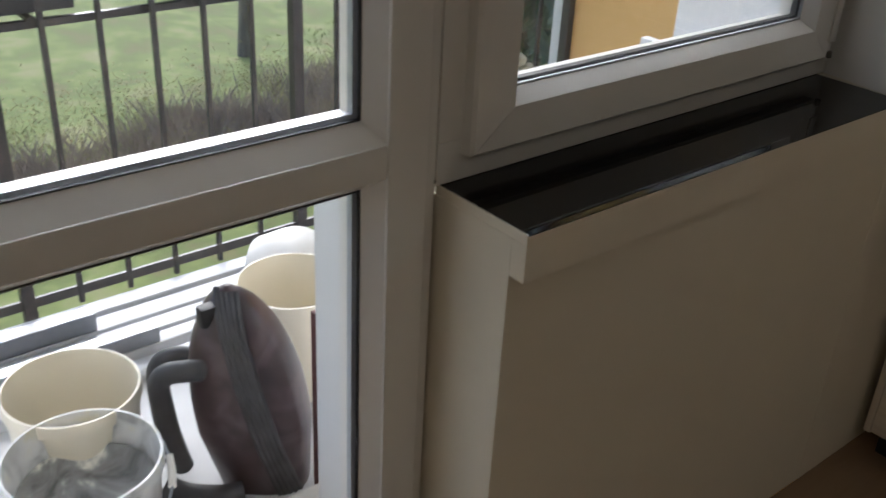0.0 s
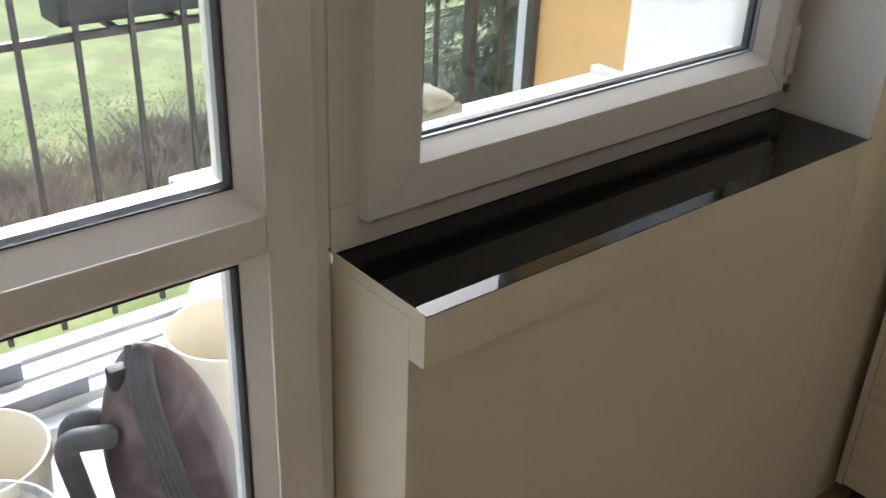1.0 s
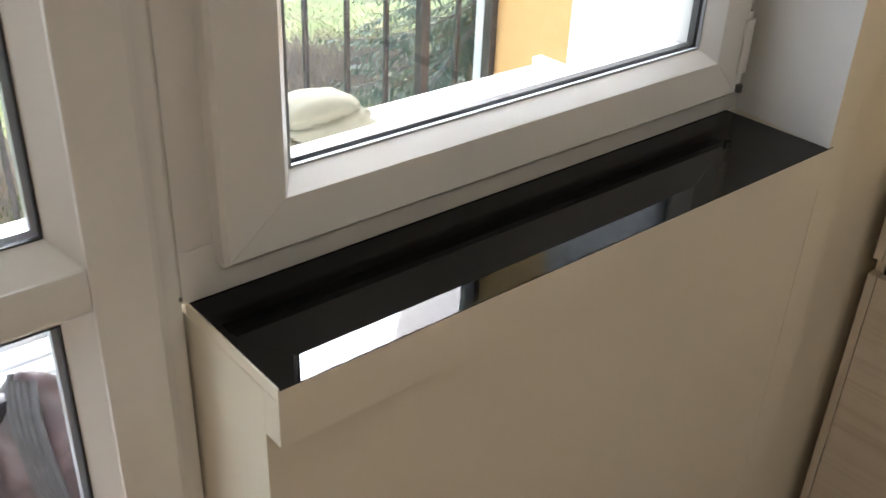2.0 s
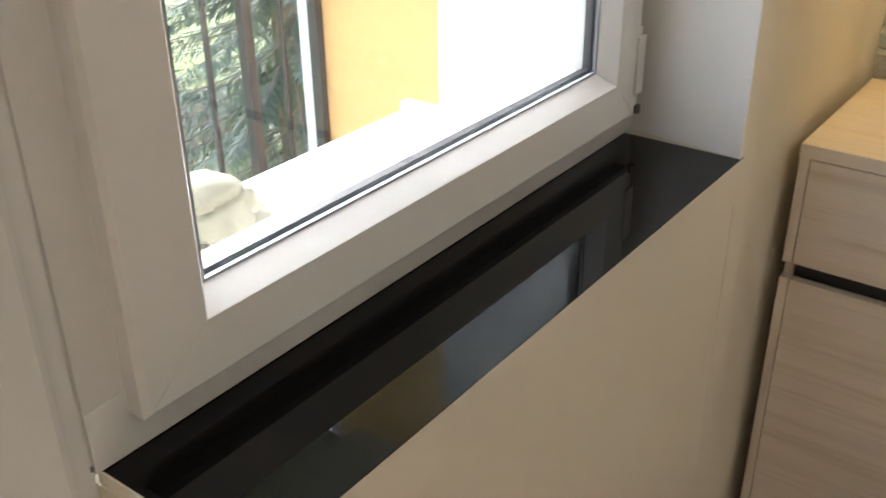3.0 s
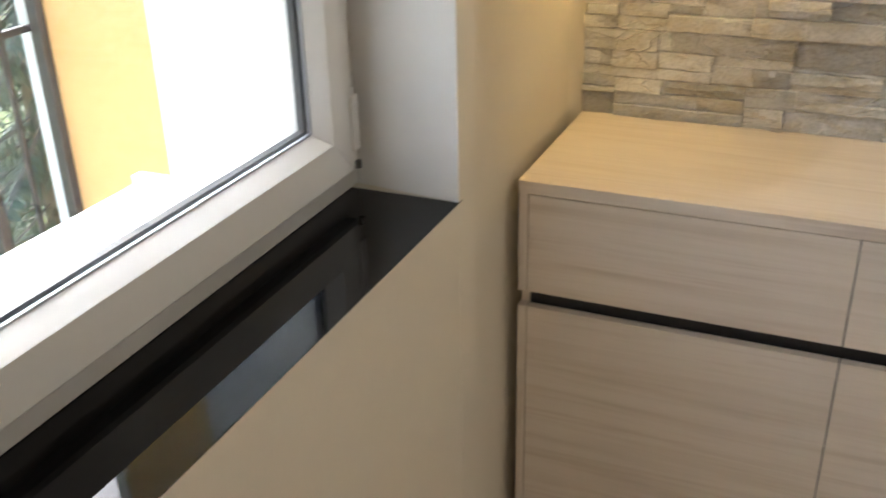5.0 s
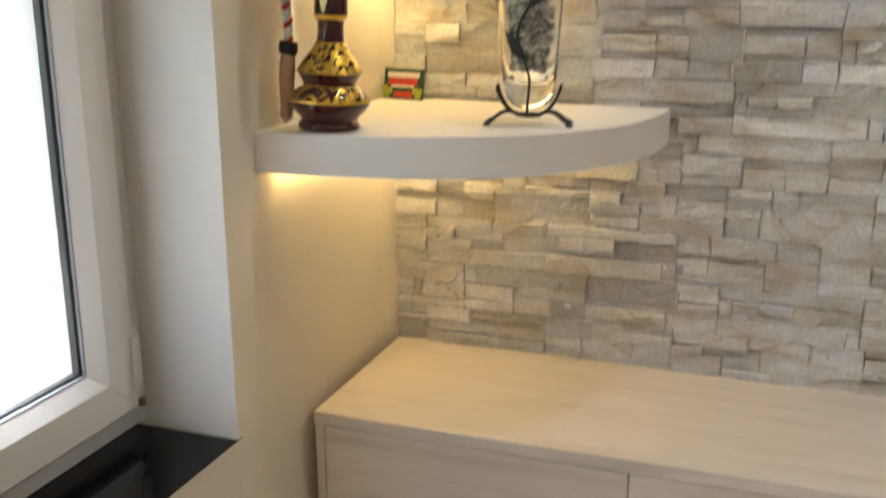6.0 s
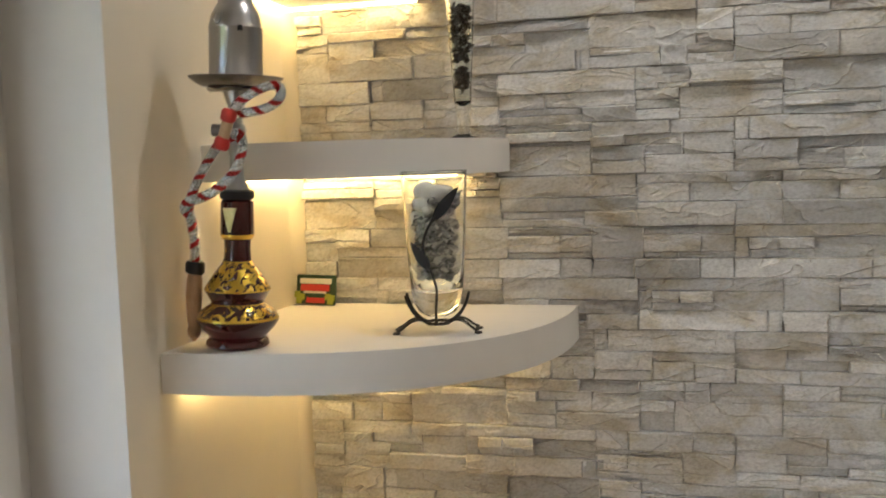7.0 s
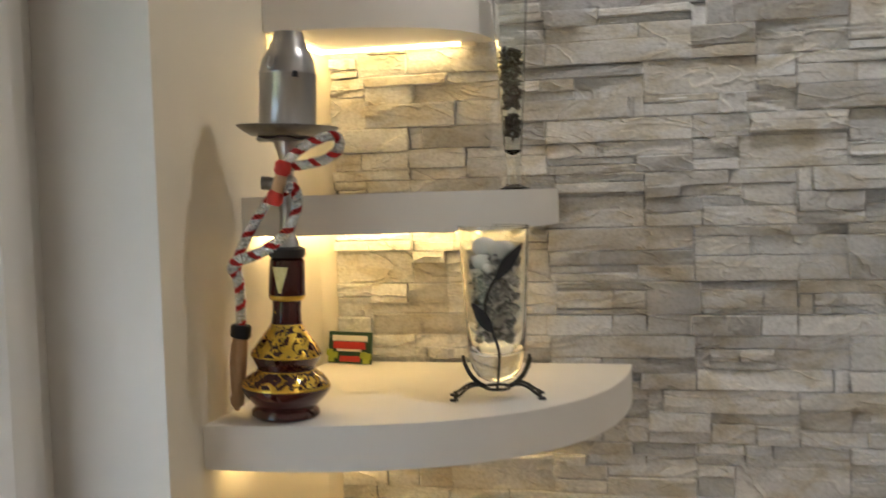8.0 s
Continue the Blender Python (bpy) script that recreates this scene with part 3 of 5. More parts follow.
part("end_cap", box(bmesh.new(), REVEAL - 0.0065 + 0.0, WALL_OUT + 0.005, 0.812, REVEAL + 0.018, 0.622, 0.862, bevel=0.002), M_SILLMETAL, bm2, "raised plastic end cap")

# balcony
solid("balcony_floor", box(bmesh.new(), DOOR_L - 1.5, FR_Y1 + 0.002, BALC - 0.15, SIDE_X, RAIL_Y - 0.0205, BALC), M_CONCRETE, "grey concrete balcony floor", "floor", kind="structure")
solid("threshold_outside", box(bmesh.new(), DOOR_L, FR_Y1 + 0.002, BALC, CHEEK - 0.003, 0.5495, 0.030, bevel=0.004), M_WHITEPAINT, "white outer step below the balcony door", "step", kind="structure")
solid("threshold_edge", box(bmesh.new(), DOOR_L, 0.5505, BALC, -1.461, 0.600, 0.028, bevel=0.006), M_WHITEPAINT, "white edge of the outer step", "step", kind="structure")
solid("wall_balcony_side", box(bmesh.new(), SIDE_X, WALL_OUT, BALC - 0.15, SIDE_X + 0.25, RAIL_Y + 0.03, 3.2), M_YELLOW, "ochre yellow plastered balcony side wall", "wall", kind="structure")
solid("trim_balcony_corner", box(bmesh.new(), SIDE_X - 0.012, RAIL_Y + 0.031, BALC - 0.15, SIDE_X + 0.25, RAIL_Y + 0.080, 3.2), M_STUCCO, "pale end of the balcony side wall", "trim", kind="structure")

SLAB = 2.65
solid("balcony_above", boxes([(DOOR_L - 1.5, WALL_OUT + 0.021, SLAB, -0.071, 1.762, SLAB + 0.15), (-0.063, WALL_OUT + 0.021, SLAB, 0.163, 1.762, SLAB + 0.15), (0.163, WALL_OUT + 0.021, SLAB, SIDE_X - 0.001, 1.570, SLAB + 0.15),
                              (-0.071, WALL_OUT + 0.021, SLAB + 0.012, -0.063, 1.762, SLAB + 0.14)]), M_SOFFIT, "stained grey concrete underside of the balcony above", "ceiling", kind="structure")
solid("wall_above", box(bmesh.new(), DOOR_L - 1.5, WALL_OUT + 0.001, CEIL + 0.001, SIDE_X, WALL_OUT + 0.020, 3.4), M_STUCCO, "white stucco wall above the balcony door", "wall", kind="structure")
solid("junction_box", box(bmesh.new(), 0.085, 1.56, SLAB - 0.022, 0.135, 1.61, SLAB, bevel=0.004), M_BLACK, "small dark junction box under the upper balcony", "junction box")
railing = thing("balcony_railing", (-0.9, RAIL_Y, BALC), "dark painted iron balcony railing with upright bars", "railing")
RX0, RX1 = -3.4, SIDE_X - 0.03
RAIL_LOW, RAIL_TOP = 0.046, 1.06
part("bottom_rail", box(bmesh.new(), RX0, RAIL_Y - 0.005, RAIL_LOW - 0.014, RX1, RAIL_Y + 0.005, RAIL_LOW + 0.014), M_IRON, railing)
part("top_rail", box(bmesh.new(), RX0, RAIL_Y - 0.022, RAIL_TOP, RX1, RAIL_Y + 0.022, RAIL_TOP + 0.012, bevel=0.003), M_IRON, railing)
part("planter_rail", box(bmesh.new(), RX0, RAIL_Y + 0.0175, 0.772, -0.56, RAIL_Y + 0.036, 0.792, bevel=0.002), M_IRON, railing)
part("planter_rail", box(bmesh.new(), -0.56, RAIL_Y + 0.0175, 0.858, RX1, RAIL_Y + 0.036, 0.878, bevel=0.002), M_IRON, railing)
for i in range(-18, 8):
    x = -0.906 + 0.141 * i
    if x > RX1 or x < RX0:
        continue
    thick = i % 6 == 0
    w = 0.0165 if thick else 0.007
    part("post" if thick else "bar", box(bmesh.new(), x - w, RAIL_Y - w, BALC - 0.12 if thick else RAIL_LOW - 0.04, x + w, RAIL_Y + w, RAIL_TOP, bevel=0.0016, seg=1), M_IRON, railing)
part("post", box(bmesh.new(), SIDE_X - 0.034, RAIL_Y - 0.018, BALC, SIDE_X - 0.006, RAIL_Y + 0.020, SLAB - 0.3, bevel=0.003), M_IRON, railing, "tall dark iron post at the wall")


def planter(x0, x1, y, z):
    th = thing("planter", ((x0 + x1) / 2, y, z), "dark grey plastic flower box hung outside the railing", "flower box", "flower boxes on the railing")
    bm = bmesh.new()
    pr = [(-0.062, 0.0), (0.062, 0.0), (0.079, 0.141), (0.087, 0.143), (0.087, 0.154), (-0.087, 0.154), (-0.087, 0.143), (-0.079, 0.141)]
    a = [bm.verts.new((x0, y + u, z + v)) for u, v in pr]
    b = [bm.verts.new((x1, y + u, z + v)) for u, v in pr]
    for i in range(8):
        j = (i + 1) % 8
        bm.faces.new([a[i], a[j], b[j], b[i]])
    bm.faces.new(a)
    bm.faces.new(list(reversed(b)))
    part("box", bm, M_PLANTER, th)
    for x in (x0 + 0.12, x1 - 0.12):
        part("bracket", boxes([(x - 0.010, y - 0.098, z - 0.011, x + 0.010, y + 0.092, z - 0.002), (x - 0.010, y + 0.088, z - 0.002, x + 0.010, y + 0.092, z + 0.08)]), M_IRON, th, "dark iron bracket")
    return th


planter(-1.350, -0.942, RAIL_Y + 0.108, 0.803)
planter(-2.03, -1.510, RAIL_Y + 0.108, 0.803)
planter(-0.43, 0.03, RAIL_Y + 0.108, 0.889)

# white and grey window profiles stacked along the railing
for k, (x0, x1, y, z, w, h, m) in enumerate((
        (-2.9, -0.555, 1.535, BALC, 0.058, 0.050, M_OLDPROFILE), (-2.9, -0.68, 1.462, BALC, 0.066, 0.042, M_OLDPROFILE), (-2.9, -1.640, 1.455, BALC + 0.043, 0.050, 0.052, M_ALU),
        (-2.8, -0.80, 1.385, BALC, 0.058, 0.042, M_OLDPROFILE), (-2.8, -0.88, 1.315, BALC, 0.050, 0.042, M_OLDPROFILE), (-2.6, -1.530, 1.312, BALC + 0.043, 0.045, 0.045, M_ALU),
        (-2.6, -1.20, 1.235, BALC, 0.050, 0.036, M_OLDPROFILE))):
    th = solid("plastic_profile" if m is M_OLDPROFILE else "metal_profile", bevelled([(x0, y - w / 2, z, x1, y + w / 2, z + h)], 0.004), m,
               "long white plastic profile lying on the balcony floor" if m is M_OLDPROFILE else "long grey metal profile lying on the balcony floor", "building profile", "profiles along the railing")


# buckets
def bucket(x, y, z, r, h, m, label, fill=None, fill_h=0.1, handle=True, tilt=0.0):
    th = thing("bucket", (x, y, z), label, "bucket", "buckets on the balcony")
    rb = r * 0.86
    part("body", lathe([(0, 0.002), (rb * 0.97, 0.0), (rb, 0.006), (r * 0.985, h - 0.03), (r * 1.03, h - 0.028), (r * 1.03, h - 0.006), (r * 1.02, h), (r * 0.985, h), (r * 0.97, h - 0.03), (rb - 0.004, 0.01), (0, 0.008)], 48, (x, y), None, z), m, th, "", smooth=True)
    if fill:
        bm = lathe([(0, fill_h), (rb * 0.4, fill_h + 0.006), (rb * 0.8, fill_h + 0.012), (rb + (r - rb) * fill_h / h * 0.9 - 0.004, fill_h + 0.03)], 40, (x, y), None, z)
        for v in bm.verts:
            v.co.z += 0.018 * noise.noise(v.co * 14)
        part("contents", bm, fill, th, "grey remains of mixed plaster", smooth=True)
    if handle:
        pts = [(x + r * 1.04 * math.cos(a), y - r * 0.25 * math.sin(a) - 0.02, z + h - 0.02 - 0.10 * math.sin(a) + 0.03 * math.sin(a)) for a in np.linspace(0, math.pi, 17)]
        pts = [(px, py - r * 0.85 * math.sin(a), pz) for (px, py, pz), a in zip(pts, np.linspace(0, math.pi, 17))]
        wire = part("handle", tube(pts, 0.0028, 6), M_SPACER, th, "thin wire handle", smooth=True)
        part("handle_grip", tube(pts[1:4], 0.008, 8), M_WHITEPAINT, wire, "white plastic handle grip", smooth=True)
    return th


bucket(-1.872, 0.925, BALC, 0.134, 0.268, M_CREAMPLASTIC, "empty cream plastic bucket standing on the balcony", handle=False)
bucket(-1.935, 0.700, BALC, 0.141, 0.270, M_TRANSL, "cloudy plastic bucket smeared with dried plaster", M_PLASTER, 0.165)
bucket(-1.300, 1.005, BALC, 0.132, 0.290, M_CREAMPLASTIC, "cream plastic bucket behind the vacuum cleaner", handle=False)


# old vacuum cleaner standing on its tail
def vacuum(x, y, z):
    th = thing("vacuum_cleaner", (x, y, z), "old scuffed maroon vacuum cleaner standing on end", "vacuum cleaner")
    H, W, D = 0.60, 0.150, 0.125
    turn = Matrix.Rotation(radians(-37), 4, "Z")

    def size(t):
        """Half width and half depth of the shell at the share t of its height."""
        k = (1 - max(0.0, (t - 0.35) / 0.65) ** 2.3) ** 0.62
        low = 0.80 + 0.20 * min(1.0, t / 0.3)
        cap = 1.0 if t < 0.93 else max(0.04, 1 - ((t - 0.93) / 0.07) ** 2) ** 0.5
        return W * max(0.30, k) * low * cap, D * max(0.28, k) * low * cap

    def put(u, v, t):
        """u across the shell, v towards the room, t up; the shell leans a little."""
        return Vector((x, y, z)) + turn @ Vector((u - 0.075 * t, -v, H * t))
    bm = bmesh.new()
    rows, n = [], 36
    for i in range(31):
        t = i / 30
        w, d = size(t)
        ring = []
        for k in range(n):
            a = 2 * math.pi * k / n
            c, q = math.cos(a), math.sin(a)
            ring.append(bm.verts.new(put(w * math.copysign(abs(c) ** 0.75, c), d * math.copysign(abs(q) ** 0.75, q), t)))
        rows.append(ring)
    for a, b in zip(rows, rows[1:]):
        for k in range(n):
            bm.faces.new([a[k], a[(k + 1) % n], b[(k + 1) % n], b[k]])
    bm.faces.new(list(reversed(rows[0])))
    bm.faces.new(rows[-1])
    part("body", bm, M_VAC, th, "", smooth=True)
    # ribbed rubber band over the shell, from nose to tail
    for k in range(5):
        pts = []
        for t in np.linspace(0.01, 0.985, 26):
            w, d = size(t)
            u = (0.34 + 0.085 * k) * W * (1 - t) + (-0.03 + 0.0125 * k) * t
            u = min(u, w * 0.96)
            v = d * max(0.0, 1 - abs(u / w) ** (2 / 0.75)) ** 0.375
            pts.append(put(u, v + 0.002, t))
        part("rubber_band", tube(pts, 0.0085, 8), M_HOSE, th, "ribbed grey rubber band", smooth=True)
    # grip hollow near the nose: a black block stands for its shaded inside
    part("recess", box(bmesh.new(), *(put(-0.050, 0.048, 0.90) - Vector((0.026, 0.018, 0.028))), *(put(-0.050, 0.048, 0.90) + Vector((0.026, 0.018, 0.028))), bevel=0.008), M_BLACK, th, "black block painted for the shade in the grip hollow", smooth=True)
    # hose elbow and its run to the floor
    h = [put(-0.085, 0.10, 0.68), put(-0.12, 0.13, 0.71), put(-0.165, 0.13, 0.69), put(-0.195, 0.11, 0.61), put(-0.21, 0.08, 0.45), put(-0.22, 0.05, 0.25), put(-0.22, 0.02, 0.05)]
    part("hose", tube(smooth_path(h, 7), 0.028, 14), M_HOSE, th, "grey rubber hose", smooth=True)
    h = [put(-0.10, 0.0, 0.62), put(-0.17, 0.0, 0.64), put(-0.23, 0.0, 0.57), put(-0.25, 0.0, 0.35), put(-0.25, 0.0, 0.06)]
    part("hose", tube(smooth_path(h, 7), 0.024, 12), M_HOSE, th, "grey rubber hose", smooth=True)
    h = [put(-0.23, 0.16, 0.14), put(-0.18, 0.165, 0.10), put(-0.10, 0.15, 0.065), put(-0.04, 0.13, 0.06)]
    part("nozzle", tube(smooth_path(h, 6), 0.032, 12), M_HOSE, th, "dark floor nozzle", smooth=True)
    part("scuff", tube([put(0.085, 0.101, 0.30), put(0.086, 0.102, 0.25)], 0.0022, 5), M_CREAMPLASTIC, th, "pale scrape on the shell")
    return th


grow(vacuum(-1.535, 0.745, BALC), 0.80)
solid("narrow_board", box(bmesh.new(), -1.487, 0.604, BALC, -1.468, 0.626, 0.445, bevel=0.003), M_BROWN, "narrow dark red board standing beside the vacuum cleaner", "board")
bm = lathe([(0, 0), (0.12, 0.0), (0.145, 0.08), (0.13, 0.12), (0.065, 0.165), (0, 0.17)], 24, (-1.06, 1.40), None, BALC)
for v in bm.verts:
    v.co += Vector((0.03 * noise.noise(v.co * 9), 0.03 * noise.noise(v.co * 9 + Vector((5, 0, 0))), 0))
solid("white_sack", bm, M_WHITEPAINT, "crumpled white sack by the railing", "sack", smooth=True)


def cloth(x, y, z):
    """A cloth bundled into a domed heap, its upper layer folded over a smaller lower one."""
    bm = bmesh.new()
    bmesh.ops.create_icosphere(bm, subdivisions=5, radius=1.0)
    for v in bm.verts:
        n = v.co.normalized()
        az = math.atan2(n.y, n.x)
        side = max(0.0, math.cos(az + 0.5)) ** 2
        lip = -0.18 + 0.22 * math.sin(az * 1.5 + 1.0)
        under = 1 / (1 + math.exp((n.z - lip) * 26))
        r = 1.0 - 0.26 * under + 0.05 * math.exp(-((n.z - lip - 0.07) / 0.09) ** 2)
        r += side * 0.17 * abs(math.sin(az * 7 + 2.2 * n.z)) ** 0.6 * (1 - abs(n.z)) + 0.10 * noise.noise(n * 1.6 + Vector((3, 1, 7))) + 0.035 * noise.noise(Vector((n.x * 5, n.y * 5, n.z * 2.5)))
        for lift, sway, turn_, deep, wide in ((0.30, 0.28, 0.4, 0.24, 0.055), (0.02, 0.20, 2.1, 0.20, 0.05), (0.55, 0.16, 3.6, 0.12, 0.05)):
            r -= deep * math.exp(-((n.z - lift - sway * math.sin(1.4 * az + turn_)) / wide) ** 2)
        v.co = Vector((x + 0.088 * n.x * r, y + 0.080 * n.y * r, z + max(0.0, 0.040 + 0.066 * n.z * r)))
    return solid("cloth", bm, M_CLOTH, "crumpled cream cloth lying on the outer sill", "cloth", smooth=True, base=(x, y, z))


cloth(-1.195, 0.475, 0.8595)

# garden
bm = bmesh.new()
N = 60
grid = [[None] * (N + 1) for _ in range(N + 1)]
for i in range(N + 1):
    for j in range(N + 1):
        x, y = -90 + 180 * i / N, -90 + 220 * j / N
        grid[i][j] = bm.verts.new((x, y, GROUND + 0.15 * noise.noise(Vector((x * 0.3, y * 0.3, 0))) + max(0, y - 14) * 0.10))
for i in range(N):
    for j in range(N):
        bm.faces.new([grid[i][j], grid[i + 1][j], grid[i + 1][j + 1], grid[i][j + 1]])
solid("ground", bm, M_GRASS, "rough green meadow below the balcony", "grass", kind="structure", smooth=True)
solid("building_base", box(bmesh.new(), -8, 0.0, GROUND - 0.5, 2, WALL_OUT + 0.02, BALC - 0.151), M_YELLOW, "ochre plastered building wall below the balcony", "wall", kind="structure")


def blades(n, region, h, w, material, name, label, lean=0.4, cat="grass"):
    verts, faces = [], []
    for _ in range(n):
        x, y = region()
        hh, ww = h * rng.uniform(0.5, 1.2), w * rng.uniform(0.6, 1.3)
        a = rng.uniform(0, 6.28)
        dx, dy = math.cos(a) * ww, math.sin(a) * ww
        lx, ly = rng.gauss(0, lean) * hh, rng.gauss(0, lean) * hh
        z = GROUND - 0.05 + max(0, y - 14) * 0.10
        b = len(verts)
        verts += [(x - dx, y - dy, z), (x + dx, y + dy, z), (x + dx * 0.7 + lx * 0.5, y + dy * 0.7 + ly * 0.5, z + hh * 0.6), (x + lx, y + ly, z + hh)]
        faces += [(b, b + 1, b + 2), (b, b + 2, b + 3)]
    me = bpy.data.meshes.new(name)
    me.from_pydata(verts, [], faces)
    me.materials.append(material)
    return tagged(new(name, me), label, cat, kind="stuff")


blades(30000, lambda: (rng.uniform(-7, 9), rng.uniform(4, 19)), 0.06, 0.007, M_GRASS, "grass_tufts", "rough autumn grass on the meadow")


def thicket(n, h, w, lean, material, name, label, ymean, spread):
    spots = [(rng.uniform(-3, 6), ymean + rng.gauss(0, spread), rng.uniform(0.6, 1.25)) for _ in range(60)]

    def place():
        cx, cy, _ = rng.choice(spots)
        return cx + rng.gauss(0, 0.33), cy + rng.gauss(0, 0.28)
    return blades(n, place, h, w, material, name, label, lean, "shrub")


thicket(22000, 0.42, 0.0042, 0.25, M_TWIG, "dry_shrubs", "dry brown twigs of low shrubs along the meadow", 8.9, 0.5)
blades(9000, lambda: (rng.uniform(-3, 9), 10.1 + rng.gauss(0, 0.7)), 0.15, 0.0035, M_LEAF, "dry_grass", "tall yellowed grass between shrubs and meadow", 0.5)
LEAF_SPOTS = [(rng.uniform(-3, 8), 9.6 + rng.gauss(0, 0.7), rng.uniform(0.4, 1.5)) for _ in range(90)]
verts, faces = [], []
for _ in range(12000):
    cx, cy, ch = rng.choice(LEAF_SPOTS)
    p = Vector((cx + rng.gauss(0, 0.35), cy + rng.gauss(0, 0.3), GROUND + abs(rng.gauss(0, 0.22)) * ch))
    a = Vector((rng.gauss(0, 1), rng.gauss(0, 1), rng.gauss(0, 1))).normalized() * rng.uniform(0.010, 0.022)
    b = a.cross(Vector((rng.gauss(0, 1), rng.gauss(0, 1), rng.gauss(0, 1)))).normalized() * a.length * 0.6
    n0 = len(verts)
    verts += [tuple(p - a), tuple(p + b), tuple(p + a), tuple(p - b)]
    faces.append((n0, n0 + 1, n0 + 2, n0 + 3))
me = bpy.data.meshes.new("shrub_foliage")
me.from_pydata(verts, [], faces)
me.materials.append(M_LEAF)
tagged(new("shrub_foliage", me), "yellow green leaves on the low shrubs", "shrub", kind="stuff")
blades(9000, lambda: (rng.uniform(-5, 7), 8.4 + rng.gauss(0, 0.8)), 0.04, 0.022, M_TWIG, "fallen_leaves", "brown fallen leaves under the shrubs", 1.2, "leaves")


def spruce(x, y, z, height, radius, seed):
    r = random.Random(seed)
    th = thing("spruce_tree", (x, y, z), "dark green spruce with drooping branches", "tree")
    part("trunk", lathe([(0.16, 0), (0.13, height * 0.3), (0.07, height * 0.7), (0.01, height)], 12, (x, y), None, z), M_BARK, th, "", smooth=True)
    tw, verts, faces = bmesh.new(), [], []
    for k in range(430):
        t = r.random() ** 0.85
        zz = z + 0.4 + (height - 0.5) * t
        L = radius * (1 - t) ** 0.8 * r.uniform(0.6, 1.1) + 0.2
        a = r.uniform(0, 6.28)
        pts = []
        for s in range(7):
            u = s / 6
            pts.append(Vector((x + math.cos(a) * L * u, y + math.sin(a) * L * u, zz - L * 0.35 * u + L * 0.12 * u ** 3)))
        tube(pts, 0.012, 4, tw, radii=[0.009 * (1 - 0.8 * i / 6) for i in range(7)])
        for s in range(46):
            u = 0.10 + 0.90 * s / 46
            c = pts[min(5, int(u * 6))].lerp(pts[min(6, int(u * 6) + 1)], u * 6 - int(u * 6)) if u < 1 else pts[6]
            for side in (-1, 1):
                ll = (0.06 + 0.10 * (1 - u)) * r.uniform(0.5, 1.3)
                b = a + side * r.uniform(0.5, 1.3)
                tip = c + Vector((math.cos(b) * ll, math.sin(b) * ll, -ll * r.uniform(0.3, 1.1)))
                across = Vector((-math.sin(b), math.cos(b), r.uniform(-0.6, 0.6))).normalized() * r.uniform(0.006, 0.014)
                i0 = len(verts)
                midp = c.lerp(tip, 0.55)
                verts += [tuple(c), tuple(midp + across), tuple(tip), tuple(midp - across)]
                faces.append((i0, i0 + 1, i0 + 2, i0 + 3))
    part("branches", tw, M_BARK, th)
    me = bpy.data.meshes.new("crown")
    me.from_pydata([(p[0] - x, p[1] - y, p[2] - z) for p in verts], [], faces)
    me.materials.append(M_NEEDLE)
    ob = new("crown", me)
    ob.parent = th
    return th


spruce(3.15, 4.75, GROUND, 7.5, 1.75, 5)
spruce(5.6, 7.2, GROUND, 8.0, 2.0, 9)


def bare_tree(x, y, z, seed):
    r = random.Random(seed)
    th = thing("bare_tree", (x, y, z), "leafless grey tree standing on the meadow", "tree")
    p = smooth_path([(x, y, z - 0.1), (x + 0.05, y, z + 1.0), (x - 0.08, y, z + 2.2), (x + 0.1, y + 0.1, z + 3.6), (x, y, z + 5.5)], 5)
    part("trunk", tube(p, 0.1, 10, radii=[0.12 - 0.10 * i / len(p) for i in range(len(p))]), M_BARK, th, "", smooth=True)
    for k in range(16):
        s = p[r.randrange(7, len(p) - 1)]
        a, L = r.uniform(0, 6.28), r.uniform(0.8, 1.8)
        q = [s + Vector((math.cos(a) * L * u + 0.1 * math.sin(9 * u + k), math.sin(a) * L * u, L * u * r.uniform(0.1, 0.55) + (0.5 * L * u * u))) for u in np.linspace(0, 1, 7)]
        part("limb", tube(q, 0.03, 6, radii=[0.045 * (1 - 0.85 * i / 6) for i in range(7)]), M_BARK, th, "", smooth=True)
    return th


bare_tree(4.4, 11.9, GROUND, 3)

# ---------------------------------------------------------------- sideboard
CF, CL, CT = -0.388, -0.024, 0.861     # front, left side and top
chest = thing("sideboard", (-0.19, -0.85, 0.0), "pale elm laminate sideboard with black grip channels", "sideboard")
CR = CL - 0.018 - 3 * 0.530 - 0.018
part("top", box(bmesh.new(), CF - 0.003, CR, CT - 0.023, 0.012, CL, CT, bevel=0.001), M_WOODY, chest)
part("side_panel", box(bmesh.new(), CF, CL - 0.017, 0.648, 0.010, CL - 0.001, CT - 0.0235, bevel=0.0006), M_WOODX, chest)
part("side_panel", box(bmesh.new(), CF, CL - 0.017, 0.06, 0.010, CL - 0.001, 0.617, bevel=0.0006), M_WOODX, chest)
part("side_panel", box(bmesh.new(), CF + 0.022, CL - 0.0165, 0.617, 0.010, CL - 0.0015, 0.648), M_WOODX, chest)
part("side_panel", box(bmesh.new(), CF, CR + 0.001, 0.06, 0.010, CR + 0.017, CT - 0.0235, bevel=0.0006), M_WOODX, chest)
part("grip_channel", box(bmesh.new(), CF + 0.024, CR + 0.018, 0.605, CF + 0.05, CL - 0.0175, 0.665), M_BLACK, chest, "matt black grip channel")
part("carcass", box(bmesh.new(), CF + 0.051, CR + 0.018, 0.065, 0.008, CL - 0.0175, CT - 0.025), M_BLACK, chest)
